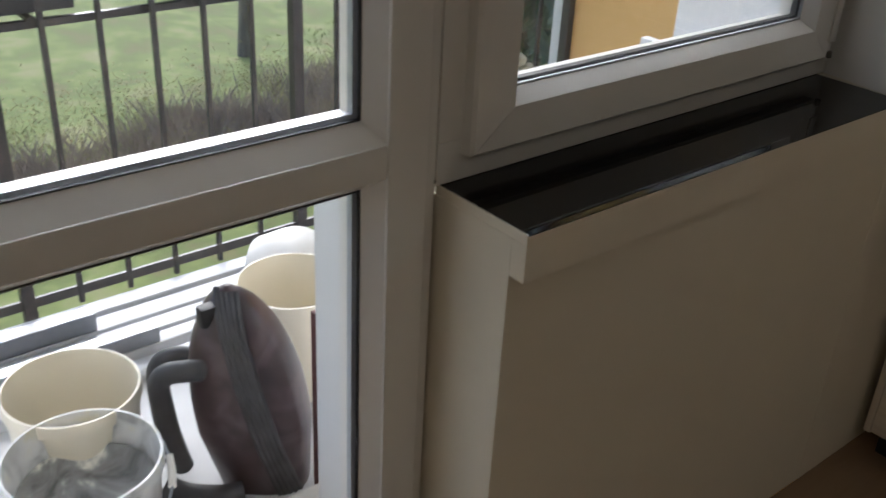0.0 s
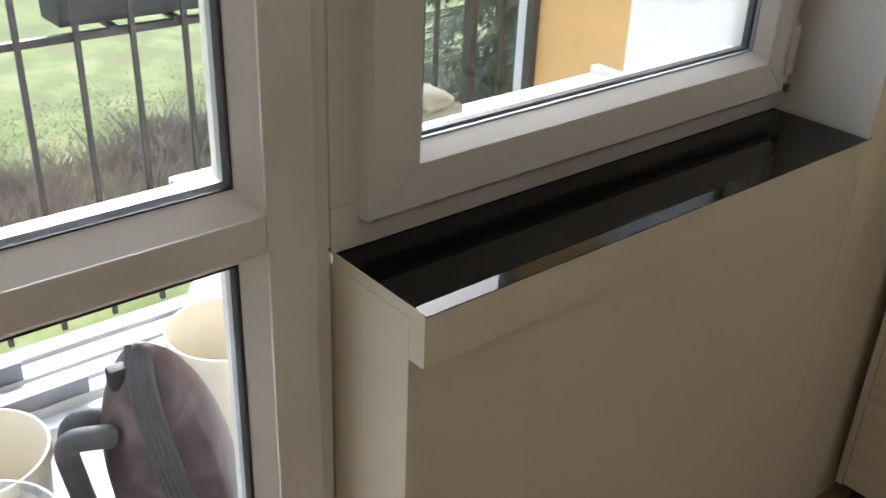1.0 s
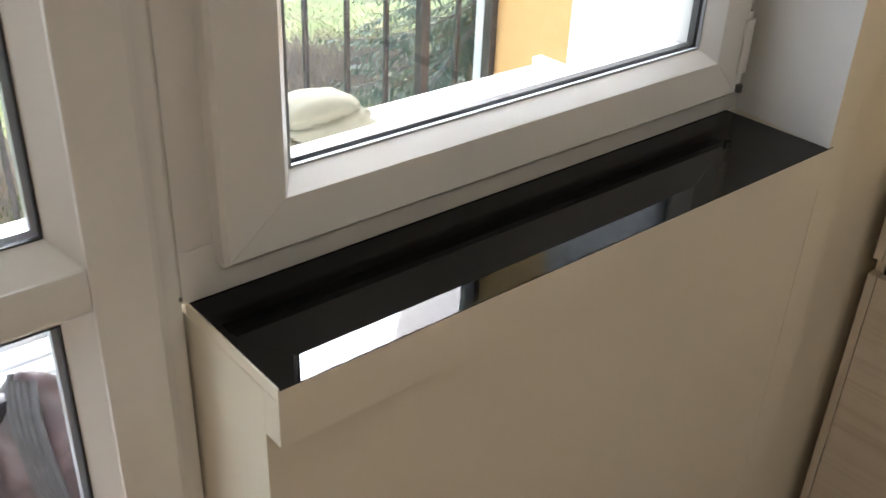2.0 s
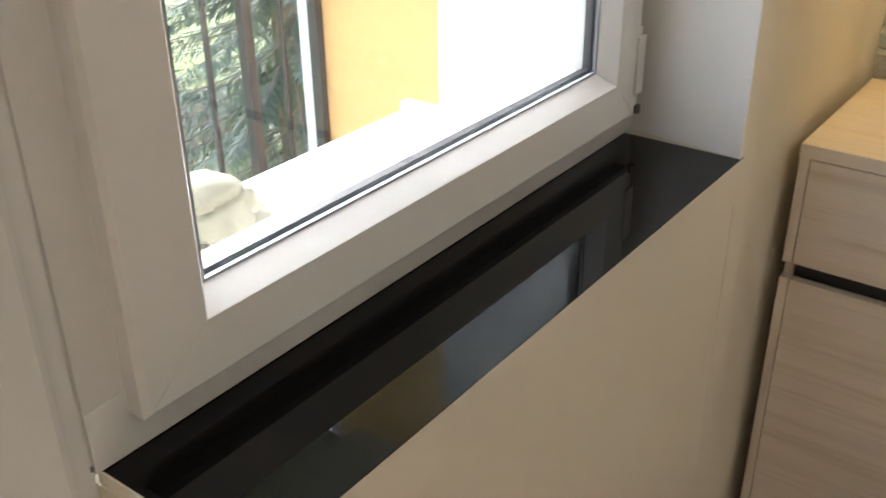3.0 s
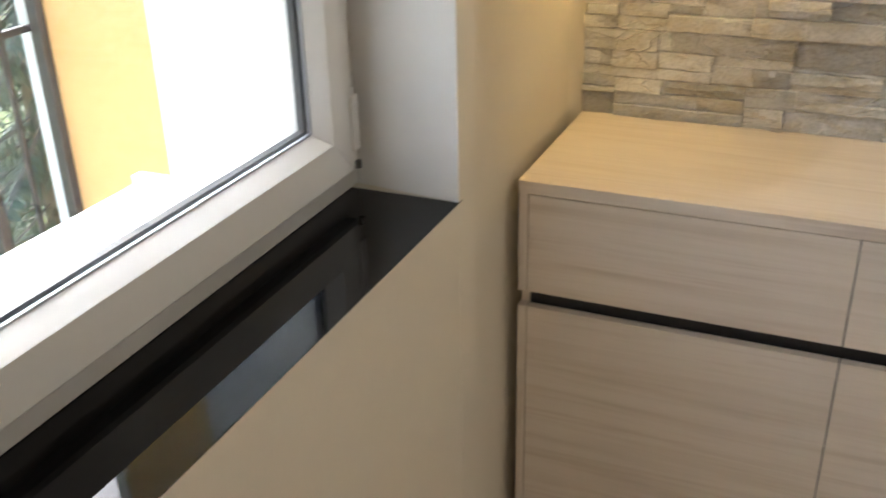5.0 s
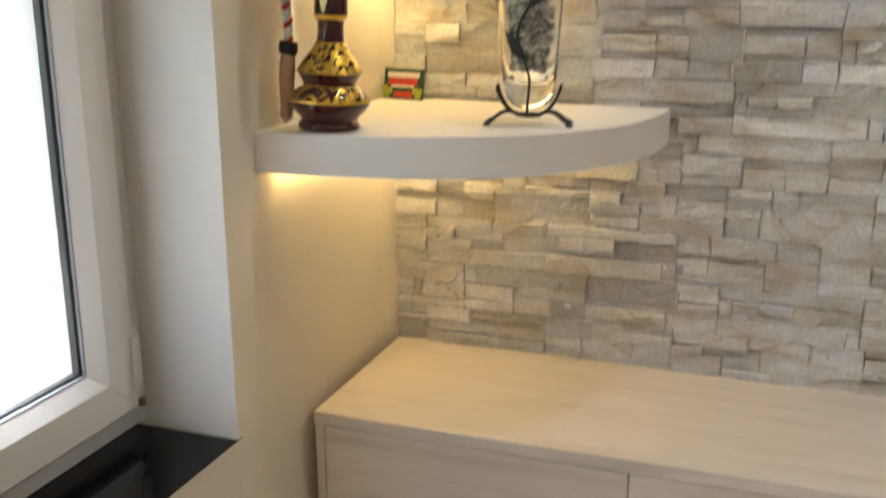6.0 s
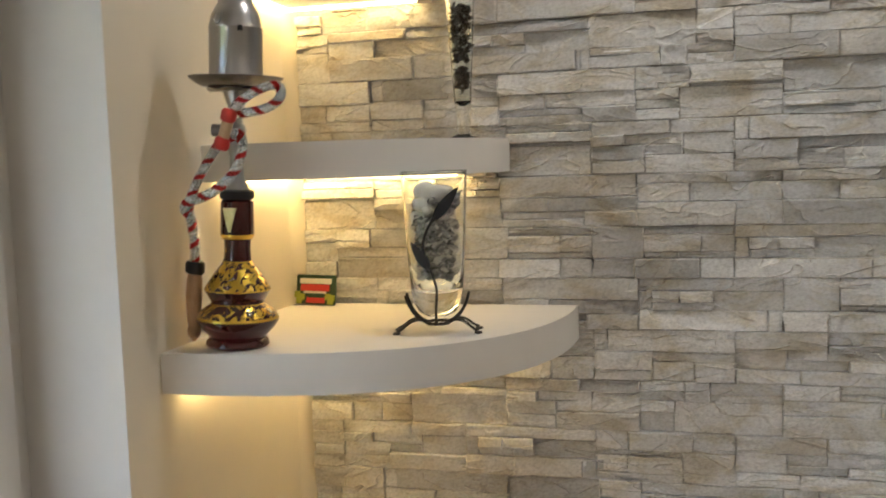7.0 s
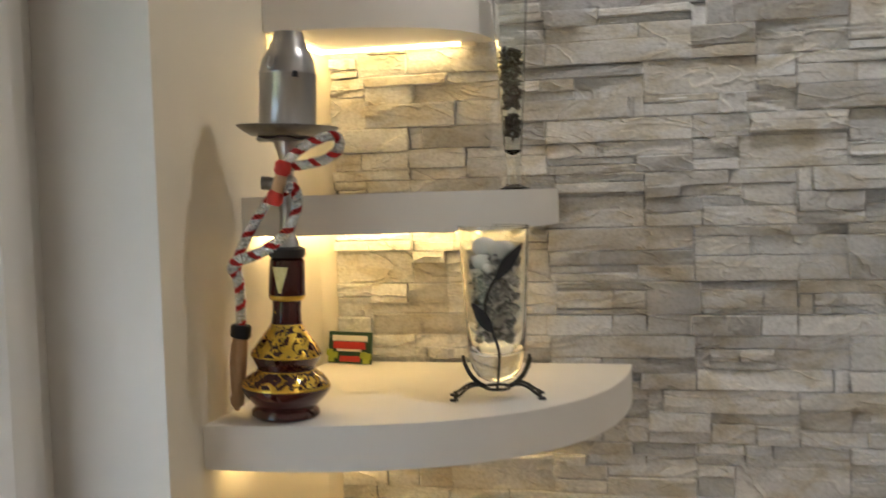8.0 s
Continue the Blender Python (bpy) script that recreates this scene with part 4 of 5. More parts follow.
part("plinth", box(bmesh.new(), CF + 0.03, CR + 0.03, 0.0, 0.0, CL - 0.03, 0.064), M_BLACK, chest, "black recessed plinth")
for k in range(3):
    y1 = CL - 0.0185 - 0.530 * k
    y0 = y1 - 0.5275
    part("drawer_front", box(bmesh.new(), CF, y0, 0.648, CF + 0.018, y1, CT - 0.0255, bevel=0.0008), M_WOODY, chest)
    part("drawer_front", box(bmesh.new(), CF, y0, 0.065, CF + 0.018, y1, 0.617, bevel=0.0008), M_WOODY, chest)


# ---------------------------------------------------------------- corner shelves
def corner_shelf(a, b, z0, z1, power=2.5):
    th = thing("corner_shelf", (-a / 3, -b / 3, z0), "white rounded corner shelf with warm light strip below", "shelf", "corner shelves on the stone wall")
    pts = [(0.002, -0.0005), (0.002, -b)]
    for i in range(0, 41):
        u = math.pi / 2 * i / 40
        pts.append((-a * math.sin(u) ** (2 / power), min(-0.0005, -b * math.cos(u) ** (2 / power))))
    bm = prism(pts, z0, z1)
    es = [e for e in bm.edges if abs(e.verts[0].co.z - e.verts[1].co.z) < 1e-6 and min(e.verts[0].co.x, e.verts[1].co.x) < 0]
    bmesh.ops.bevel(bm, geom=es, offset=0.002, segments=1, affect="EDGES")
    part("board", bm, M_WHITEPAINT, th, "", smooth=True)
    d = 0.010
    strip = part("light_strip", boxes([(-a * 0.88, -d - 0.010, z0 - 0.005, -d, -d, z0 - 0.0005), (-d - 0.010, -b * 0.82, z0 - 0.005, -d, -d - 0.011, z0 - 0.0005)]), M_LED, th, "glowing warm white light strip")
    part("strip_end", boxes([(-d - 0.012, -b * 0.90, z0 - 0.007, -d + 0.002, -b * 0.82 - 0.001, z0 - 0.0005)]), M_CREAMPLASTIC, strip)
    return th


corner_shelf(0.503, 0.559, 1.302, 1.364)
corner_shelf(0.350, 0.438, 1.613, 1.673)
corner_shelf(0.242, 0.334, 1.934, 1.994)


# ---------------------------------------------------------------- water pipe
def water_pipe(x, y, z):
    th = thing("water_pipe", (x, y, z), "steel water pipe on a dark red gilt glass bottle", "water pipe")
    bottle = part("bottle", lathe([(0, 0), (0.044, 0), (0.048, 0.004), (0.047, 0.010), (0.043, 0.014), (0.046, 0.020), (0.056, 0.030), (0.0625, 0.041), (0.0615, 0.047), (0.053, 0.058), (0.041, 0.066),
                          (0.040, 0.069), (0.045, 0.078), (0.050, 0.088), (0.049, 0.091), (0.042, 0.103), (0.032, 0.116), (0.024, 0.127), (0.0205, 0.135), (0.0195, 0.150), (0.0202, 0.163), (0.024, 0.166),
                          (0.0255, 0.170), (0.025, 0.195), (0.0245, 0.221), (0.020, 0.224), (0, 0.224)], 48, (x, y), None, z), M_BOTTLE, th, "dark red glass bottle with gilt scrollwork", smooth=True)
    bm = bmesh.new()
    tri = [bm.verts.new((x - 0.0262, y + u, z + h)) for u, h in ((0.011, 0.212), (-0.011, 0.212), (0.002, 0.176), (-0.002, 0.176))]
    back_ = [bm.verts.new((v.co.x + 0.004, v.co.y, v.co.z)) for v in tri]
    order = (0, 1, 3, 2)
    bm.faces.new([tri[i] for i in order])
    for a, b in zip(order, order[1:] + order[:1]):
        bm.faces.new([tri[a], tri[b], back_[b], back_[a]])
    part("gilt_panel", bm, M_GILT, bottle, "gilt wedge on the bottle neck")
    part("grommet", lathe([(0, 0.2245), (0.024, 0.2245), (0.026, 0.228), (0.0255, 0.237), (0.020, 0.239), (0, 0.239)], 28, (x, y), None, z), M_BLACK, th, "black rubber grommet", smooth=True)
    part("stem", lathe([(0, 0.2395), (0.018, 0.2395), (0.016, 0.247), (0.011, 0.256), (0.0105, 0.262), (0.0105, 0.288), (0.012, 0.291), (0.0125, 0.300), (0.0108, 0.304), (0.0108, 0.316), (0.0135, 0.319), (0.0145, 0.327), (0.013, 0.334), (0.009, 0.338),
                        (0.0092, 0.350), (0.013, 0.364), (0.019, 0.382), (0.0205, 0.385), (0, 0.385)], 28, (x, y), None, z), M_STEEL, th, "", smooth=True)
    port = tube([(x - 0.008, y + 0.010, z + 0.325), (x - 0.012, y + 0.026, z + 0.327), (x - 0.013, y + 0.032, z + 0.327)], 0.0095, 14)
    part("hose_port", port, M_STEELDARK, th, "", smooth=True)
    bm = lathe([(0, 0.3855), (0.040, 0.3855), (0.043, 0.388), (0.040, 0.391), (0, 0.391)], 32, (x, y), None, z)
    for v in bm.verts:
        if (v.co.xy - Vector((x, y))).length > 0.035:
            v.co.z += 0.002 * math.sin(6 * math.atan2(v.co.y - y, v.co.x - x))
    part("lower_plate", bm, M_STEELDARK, th, "", smooth=True)
    part("tray", lathe([(0, 0.3915), (0.050, 0.3915), (0.060, 0.397), (0.0695, 0.404), (0.0705, 0.4055), (0.0690, 0.4062), (0.058, 0.3995), (0.048, 0.3945), (0, 0.3945)], 44, (x, y), None, z), M_STEELDARK, th, "dark round steel ash tray", smooth=True)
    cover = part("wind_cover", lathe([(0, 0.3950), (0.0405, 0.3950), (0.0405, 0.3985), (0.0395, 0.4009), (0.0392, 0.4741), (0.0398, 0.4752), (0.0398, 0.4788), (0.0388, 0.4811), (0.036, 0.4953), (0.030, 0.5071), (0.026, 0.5130), (0.0255, 0.5177), (0.0225, 0.5224), (0.021, 0.5295), (0.0195, 0.5342), (0.012, 0.5354), (0, 0.5348)], 40, (x, y), None, z), M_STEEL, th, "domed brushed steel wind cover", smooth=True)
    part("latch", tube(smooth_path([(x - 0.0375, y + 0.012, z + 0.497), (x - 0.0425, y + 0.013, z + 0.485), (x - 0.0425, y + 0.008, z + 0.480), (x - 0.0425, y + 0.003, z + 0.485), (x - 0.0375, y + 0.003, z + 0.497)], 4), 0.0014, 6), M_STEEL, cover, "", smooth=True)
    # no opening: a black stud gives the shade inside the air hole
    part("air_hole", lathe([(0, 0), (0.0045, 0.0), (0.0035, 0.008), (0, 0.008)], 7, (x - 0.0332, y - 0.0235), None, z + 0.470), M_BLACK, cover)

    def ribbed(points, rad):
        """A hose whose braid stands out in fine ribs."""
        run = smooth_path(points, 14)
        return tube(run, rad, 12, twist=36, radii=[rad * (1.08 if i % 2 else 0.86) for i in range(len(run))])

    # hose: u to the right as the room sees it, h above the shelf, d towards the room
    def at(u, h, d=0.0):
        return (x - 0.018 - d + 0.1 * u, y - u, z + h)
    long_loop = [at(-0.058, 0.128, 0.000), at(-0.056, 0.165, 0.006), at(-0.055, 0.198, 0.018), at(-0.058, 0.210, 0.028), at(-0.045, 0.222, 0.040), at(-0.022, 0.230, 0.042), at(0.006, 0.246, 0.044), at(0.026, 0.270, 0.040), at(0.034, 0.296, 0.036), at(0.032, 0.314, 0.033),
                 at(0.023, 0.322, 0.030), at(0.010, 0.314, 0.028)]
    part("hose", ribbed(long_loop, 0.0076), M_BRAID, th, "silver and red braided hose", smooth=True)
    second = [at(-0.057, 0.206, 0.020), at(-0.050, 0.232, 0.022), at(-0.040, 0.256, 0.020), at(-0.024, 0.284, 0.020), at(-0.008, 0.306, 0.022), at(0.002, 0.312, 0.024)]
    part("hose", ribbed(second, 0.0072), M_BRAID, th, "silver and red braided hose", smooth=True)
    top = [at(0.017, 0.352, 0.030), at(0.030, 0.367, 0.034), at(0.050, 0.380, 0.036), at(0.074, 0.390, 0.036), at(0.088, 0.389, 0.032), at(0.088, 0.376, 0.027), at(0.072, 0.362, 0.024), at(0.046, 0.354, 0.024), at(0.020, 0.350, 0.026)]
    part("hose", ribbed(top, 0.0070), M_BRAID, th, "silver and red braided hose", smooth=True)
    part("mouthpiece", tube([at(0.004, 0.306, 0.036), at(0.009, 0.325, 0.036), at(0.014, 0.345, 0.034)], 0.0085, 14), M_TURNED, th, "pale turned wooden hose end", smooth=True)
    for u, h in ((0.004, 0.308), (0.0145, 0.348)):
        part("sleeve", tube([at(u - 0.002, h - 0.010, 0.036), at(u - 0.001, h - 0.006, 0.036), at(u + 0.001, h + 0.005, 0.036), at(u + 0.002, h + 0.009, 0.036)], 0.0105, 14, radii=[0.008, 0.0112, 0.0112, 0.008]), M_RED, th, "red sleeve", smooth=True)
    # wooden grip that rests on the shelf
    hp = [at(-0.0720, 0.0035, -0.0200), at(-0.0720, 0.0080, -0.0200), at(-0.0710, 0.0130, -0.0190), at(-0.0705, 0.0220, -0.0180), at(-0.0700, 0.0280, -0.0180), at(-0.0695, 0.0340, -0.0170), at(-0.0680, 0.0550, -0.0140), at(-0.0660, 0.0750, -0.0100), at(-0.0620, 0.1000, -0.0050), at(-0.0600, 0.1120, -0.0020)]
    part("grip", tube(hp, 0.01, 16, radii=[0.003, 0.005, 0.0095, 0.0105, 0.0085, 0.010, 0.0112, 0.0125, 0.0118, 0.010]), M_TURNED, th, "turned wooden grip", smooth=True)
    part("collar", tube([at(-0.0600, 0.1110, -0.0020), at(-0.0595, 0.1140, -0.0020), at(-0.0580, 0.1270, 0.0000), at(-0.0578, 0.1300, 0.0000)], 0.014, 16, radii=[0.012, 0.0145, 0.0145, 0.012]), M_BLACK, th, "black rubber collar", smooth=True)
    return th


pipe = grow(water_pipe(-0.440, -0.096, 1.3652), 0.995)
pipe.rotation_euler = (radians(2.7), 0, 0)


# ---------------------------------------------------------------- glass vase in an iron stand
def glass_vase(x, y, z):
    th = thing("glass_vase", (x, y, z + 0.03), "tall clear glass vase held in an iron stand", "vase")
    out = [(0, 0.026), (0.018, 0.027), (0.030, 0.034), (0.037, 0.046), (0.0415, 0.065), (0.0455, 0.12), (0.0495, 0.19), (0.0525, 0.252)]
    inn = [(0.051, 0.2535), (0.0490, 0.252), (0.0462, 0.19), (0.0422, 0.12), (0.0385, 0.085), (0.032, 0.072), (0.018, 0.066), (0, 0.065)]
    part("glass", lathe(out + inn, 48, (x, y), None, z), M_CLEAR, th, "thick clear glass", smooth=True)
    part("rim", lathe([(0.0508, 0.2541), (0.0524, 0.2539), (0.0528, 0.2555), (0.0518, 0.2566), (0.0508, 0.2556), (0.0508, 0.2541)], 48, (x, y), None, z), M_CLEAR, th, "rounded glass rim", smooth=True)
    st = thing("vase_stand", (x, y, z), "dark wrought iron vase stand with two leaves", "stand")
    ang = [math.radians(a) for a in (119, 86, 262, 299)]
    for a in ang:
        c, s = math.cos(a), math.sin(a)
        leg = [(x + c * r, y + s * r, z + h) for r, h in ((0.052, 0.062), (0.050, 0.052), (0.040, 0.033), (0.026, 0.020), (0.020, 0.017))]
        part("claw", tube(smooth_path(leg, 4), 0.0022, 8), M_BLACK, st, "", smooth=True)
        leg = [(x + c * r, y + s * r, z + h) for r, h in ((0.018, 0.017), (0.032, 0.021), (0.046, 0.018), (0.060, 0.008), (0.068, 0.0045))]
        foot = part("leg", tube(smooth_path(leg, 4), 0.0023, 8), M_BLACK, st, "", smooth=True)
        part("foot", lathe([(0, 0), (0.0065, 0.0), (0.006, 0.003), (0, 0.0045)], 12, (x + c * 0.068, y + s * 0.068), None, z + 0.0003), M_BLACK, foot, "", smooth=True)
    part("ring", lathe([(0.0195, 0.013), (0.0225, 0.0155), (0.0195, 0.018), (0.0165, 0.0155), (0.0195, 0.013)], 24, (x, y), None, z), M_BLACK, st, "", smooth=True)
    # a stem climbs the room side of the glass

    def face(u, h, d=0.054):
        return Vector((x - math.sqrt(max(d * d - u * u, 0)) * 0.93 - 0.004, y - u, z + h))
    stem = [face(0.004, 0.017, 0.024), face(0.010, 0.045, 0.046), face(0.012, 0.075, 0.048), face(0.004, 0.105, 0.050), face(-0.006, 0.135, 0.052), face(-0.002, 0.160, 0.053), face(0.012, 0.185, 0.054)]
    twig = part("stem", tube(smooth_path(stem, 5), 0.0021, 8), M_BLACK, st, "", smooth=True)

    def leaf(p, q, w):
        bm = bmesh.new()
        p, q = Vector(p), Vector(q)
        d = q - p
        side = Vector((0, d.z, -d.y)).normalized()
        L, R, C, Bk = [], [], [], []
        n = 10
        for i in range(n + 1):
            t = i / n
            ww = w * math.sin(math.pi * t ** 0.8) ** 0.9 + 0.0004
            c = p + d * t
            L.append(bm.verts.new(c + side * ww))
            R.append(bm.verts.new(c - side * ww))
            C.append(bm.verts.new(c + Vector((-0.0022, 0, 0))))
            Bk.append(bm.verts.new(c + Vector((0.0012, 0, 0))))
        for i in range(n):
            for a, b in ((L, C), (C, R), (R, Bk), (Bk, L)):
                bm.faces.new([a[i], a[i + 1], b[i + 1], b[i]])
        return bm
    part("leaf", leaf(face(0.010, 0.180), face(0.048, 0.232, 0.058), 0.0085), M_BLACK, twig, "", smooth=True)
    part("leaf", leaf(face(0.004, 0.105), face(-0.026, 0.148, 0.056), 0.0085), M_BLACK, twig, "", smooth=True)
    # pebbles and shells
    r = random.Random(11)
    m = bpy.data.materials.new("pebbles")
    m.use_nodes = True
    geo = m.node_tree.nodes.new("ShaderNodeNewGeometry")
    link(m, ramp(m, geo.outputs["Random Per Island"], [(0.0, (0.16, 0.16, 0.165)), (0.35, (0.34, 0.335, 0.33)), (0.65, (0.50, 0.48, 0.46)), (0.85, (0.70, 0.67, 0.62)), (1.0, (0.80, 0.78, 0.74))]), bsdf(m).inputs["Base Color"])
    bsdf(m).inputs["Roughness"].default_value = 0.5
    bm = bmesh.new()
    for k in range(230):
        h = 0.082 + 0.135 * r.random()
        rad = (0.0365 + (h - 0.085) * 0.07 - 0.0090) * math.sqrt(r.random())
        a = r.uniform(0, 6.28)
        res = bmesh.ops.create_icosphere(bm, subdivisions=1, radius=1.0)["verts"]
        sx, sy, sz = r.uniform(0.0055, 0.0105), r.uniform(0.0055, 0.0105), r.uniform(0.0035, 0.0065)
        T = Matrix.Translation((x + rad * math.cos(a), y + rad * math.sin(a), z + h)) @ Euler((r.uniform(-0.8, 0.8), r.uniform(-0.8, 0.8), r.uniform(0, 6))).to_matrix().to_4x4() @ Matrix.Diagonal((sx, sy, sz, 1))
        bmesh.ops.transform(bm, matrix=T, verts=res)
    solid("pebbles", bm, m, "grey and brown pebbles filling the glass vase", "pebbles", kind="stuff", smooth=True)
    for k, (u, v, h, s) in enumerate(((-0.022, -0.012, 0.222, 0.017), (-0.012, 0.012, 0.226, 0.018), (-0.024, 0.014, 0.205, 0.015), (0.012, -0.014, 0.221, 0.016), (-0.032, 0.004, 0.196, 0.008), (-0.020, 0.024, 0.186, 0.011))):
        bm = bmesh.new()
        bmesh.ops.create_icosphere(bm, subdivisions=3, radius=1.0)
        for w in bm.verts:
            w.co *= 1 + 0.12 * noise.noise(w.co * 1.5 + Vector((k, 0, 0)))
            w.co = Vector((x + u + w.co.x * s * 0.6, y + v + w.co.y * s, z + h + w.co.z * s * 0.8))
        solid("white_stone", bm, M_WHITEPAINT, "smooth white stone on the pebbles in the vase", "stone", "white stones in the vase", smooth=True)
    return th


glass_vase(-0.290, -0.372, 1.364)


# ---------------------------------------------------------------- slim vase
def slim_vase(x, y, z):
    th = thing("slim_vase", (x, y, z), "slim clear glass vase half filled with dark beans", "vase")
    out = [(0, 0), (0.024, 0.0), (0.025, 0.003), (0.013, 0.008), (0.012, 0.02), (0.0145, 0.06), (0.0195, 0.14), (0.0265, 0.26), (0.031, 0.36)]
    inn = [(0.0295, 0.361), (0.0248, 0.26), (0.0178, 0.14), (0.0124, 0.066), (0.004, 0.058), (0, 0.057)]
    part("glass", lathe(out + inn, 32, (x, y), None, z), M_CLEAR, th, "clear glass", smooth=True)
    part("rim", lathe([(0.0294, 0.3613), (0.0308, 0.3611), (0.0312, 0.3625), (0.0303, 0.3634), (0.0294, 0.3626), (0.0294, 0.3613)], 32, (x, y), None, z), M_CLEAR, th, "rounded glass rim", smooth=True)
    r = random.Random(4)
    bm = bmesh.new()
    for k in range(190):
        h = 0.085 + 0.150 * r.random() ** 0.8
        if 0.125 < h < 0.135:
            continue
        rad = (0.0124 + (h - 0.066) * 0.062 - 0.0028) * math.sqrt(r.random())
        a = r.uniform(0, 6.28)
        res = bmesh.ops.create_icosphere(bm, subdivisions=1, radius=1.0)["verts"]
        T = Matrix.Translation((x + rad * math.cos(a), y + rad * math.sin(a), z + h)) @ Euler((r.uniform(0, 3), r.uniform(0, 3), r.uniform(0, 6))).to_matrix().to_4x4() @ Matrix.Diagonal((0.0028, 0.0045, r.uniform(0.005, 0.012), 1))
        bmesh.ops.transform(bm, matrix=T, verts=res)
    solid("dark_beans", bm, M_DARKBEAN, "dark brown beans and bark in the slim vase", "beans", kind="stuff", smooth=True)
    return th


M_DARKBEAN = grain(mat("dark_beans", (0.02, 0.012, 0.008), 0.4), [(0.008, 0.005, 0.004), (0.035, 0.02, 0.013)], 60.0)
slim_vase(-0.09, -0.374, 1.673)


# ---------------------------------------------------------------- small card
def postcard():
    th = thing("souvenir_plaque", (-0.03, -0.055, 1.3645), "small green framed souvenir plaque with red and white stripes", "plaque")
    W, H = 0.090, 0.058
    cols = {"green": mat("plaque_green", (0.012, 0.05, 0.022), 0.5), "red": mat("plaque_red", (0.50, 0.03, 0.025), 0.5), "white": mat("plaque_white", (0.72, 0.70, 0.64), 0.6), "lime": mat("plaque_leaf", (0.30, 0.36, 0.03), 0.5)}
    R = Matrix.Translation((-0.030, -0.055, 1.3652)) @ Matrix.Rotation(radians(-12), 4, "Z") @ Matrix.Rotation(radians(9), 4, "Y")

    def plate(u0, u1, v0, v1, d0, d1, bev=0.0006):
        bm = box(bmesh.new(), -d1, -W / 2 + u0 * W, v0 * H, -d0, -W / 2 + u1 * W, v1 * H, bevel=bev, seg=1)
        bm.transform(R)
        return bm
    part("back", plate(0, 1, 0, 1, 0, 0.004), cols["green"], th)
    part("stripe", plate(0.09, 0.91, 0.70, 0.88, 0.0041, 0.0055), cols["white"], th, "white stripe")
    part("stripe", plate(0.14, 0.88, 0.46, 0.68, 0.0041, 0.0058), cols["red"], th, "red stripe")
    part("stripe", plate(0.22, 0.80, 0.38, 0.45, 0.0041, 0.0052), cols["white"], th, "white stripe")
    part("stripe", plate(0.25, 0.72, 0.06, 0.24, 0.0041, 0.0058), cols["red"], th, "red stripe")
    for k, (u, v) in enumerate(((0.06, 0.10), (0.02, 0.22), (0.12, 0.26), (0.86, 0.12), (0.78, 0.24), (0.9, 0.32))):
        part("leaf", plate(u - 0.03, u + 0.12, v - 0.09, v + 0.12, 0.0042 + 0.0004 * k, 0.0068 + 0.0004 * k, 0.0009), cols["lime"], th, "yellow green painted leaf")


postcard()

# ---------------------------------------------------------------- room lamps
# First spot is placed by a shadow; the others are assumed, unseen fill.
for k, (x, y) in enumerate(((-0.37, -0.69), (-0.37, -1.9), (-1.9, -1.9), (-3.4, -1.9), (-3.4, -0.7), (-1.9, -3.3))):
    th = thing("ceiling_spot", (x, y, CEIL), "round recessed warm ceiling spot", "ceiling lamp", "ceiling spots")
    part("ring", lathe([(0.030, -0.001), (0.042, -0.001), (0.043, -0.006), (0.031, -0.009), (0.030, -0.001)], 28, (x, y), None, CEIL), M_STEEL, th, "", smooth=True)
    part("lens", lathe([(0, -0.0035), (0.0295, -0.0035), (0.0295, -0.001), (0, -0.001)], 24, (x, y), None, CEIL), M_LAMP, th, "glowing warm lens")
    lamp = new("spot_light", bpy.data.lights.new("spot_light", "AREA"))
    lamp.data.shape, lamp.data.size, lamp.data.energy, lamp.data.color = "DISK", 0.05, LAMP_WATTS, (1.0, 0.90, 0.78)
    lamp.location = (x, y, CEIL - 0.012)
    lamp.parent = None

# ---------------------------------------------------------------- stone cladding
# casts of the cladding panel: each piece's left, right, top and bottom in shares of the panel, and how far it stands proud in millimetres
CAST_A = ((0, .37, 0, .62, 9), (.37, 1, 0, .17, 6), (.37, .77, .17, .5, 12), (.77, 1, .17, .5, 8), (.37, 1, .5, .62, 4), (0, .3, .62, 1, 10), (.3, .76, .62, 1, 13), (.76, 1, .62, 1, 5))
CAST_B = ((0, 1, 0, .24, 8), (0, .1, .24, .62, 7), (.1, .29, .24, .46, 13), (.29, .53, .24, .46, 12), (.53, 1, .24, .62, 2), (.1, .53, .46, .62, 5), (0, .9, .62, 1, 11), (.9, 1, .62, 1, 7))
CAST_C = ((0, .1, 0, .42, 4), (.1, 1, 0, .42, 9), (0, .42, .42, .78, 11), (.42, 1, .42, .62, 4), (.42, .72, .62, 1, 6), (.72, 1, .62, 1, 12), (0, .42, .78, 1, 8))
CAST_D = ((0, .62, 0, .2, 10), (.62, 1, 0, .2, 6), (0, .37, .2, .55, 8), (.37, 1, .2, .55, 5), (0, .68, .55, 1, 12), (.68, 1, .55, 1, 9))
CAST_E = ((0, .75, 0, .62, 6), (.75, 1, 0, .4, 4), (.75, 1, .4, .62, 12), (0, .5, .62, .76, 9), (0, .5, .76, 1, 7), (.5, .68, .62, 1, 13), (.68, 1, .62, .8, 9), (.68, 1, .8, 1, 6))
CAST_F = ((0, .38, 0, .42, 7), (.38, 1, 0, .16, 9), (.38, 1, .16, .36, 13), (0, .3, .42, .62, 11), (0, .3, .62, .8, 5), (0, .3, .8, 1, 10), (.3, 1, .42, 1, 1), (.38, 1, .36, .42, 3))
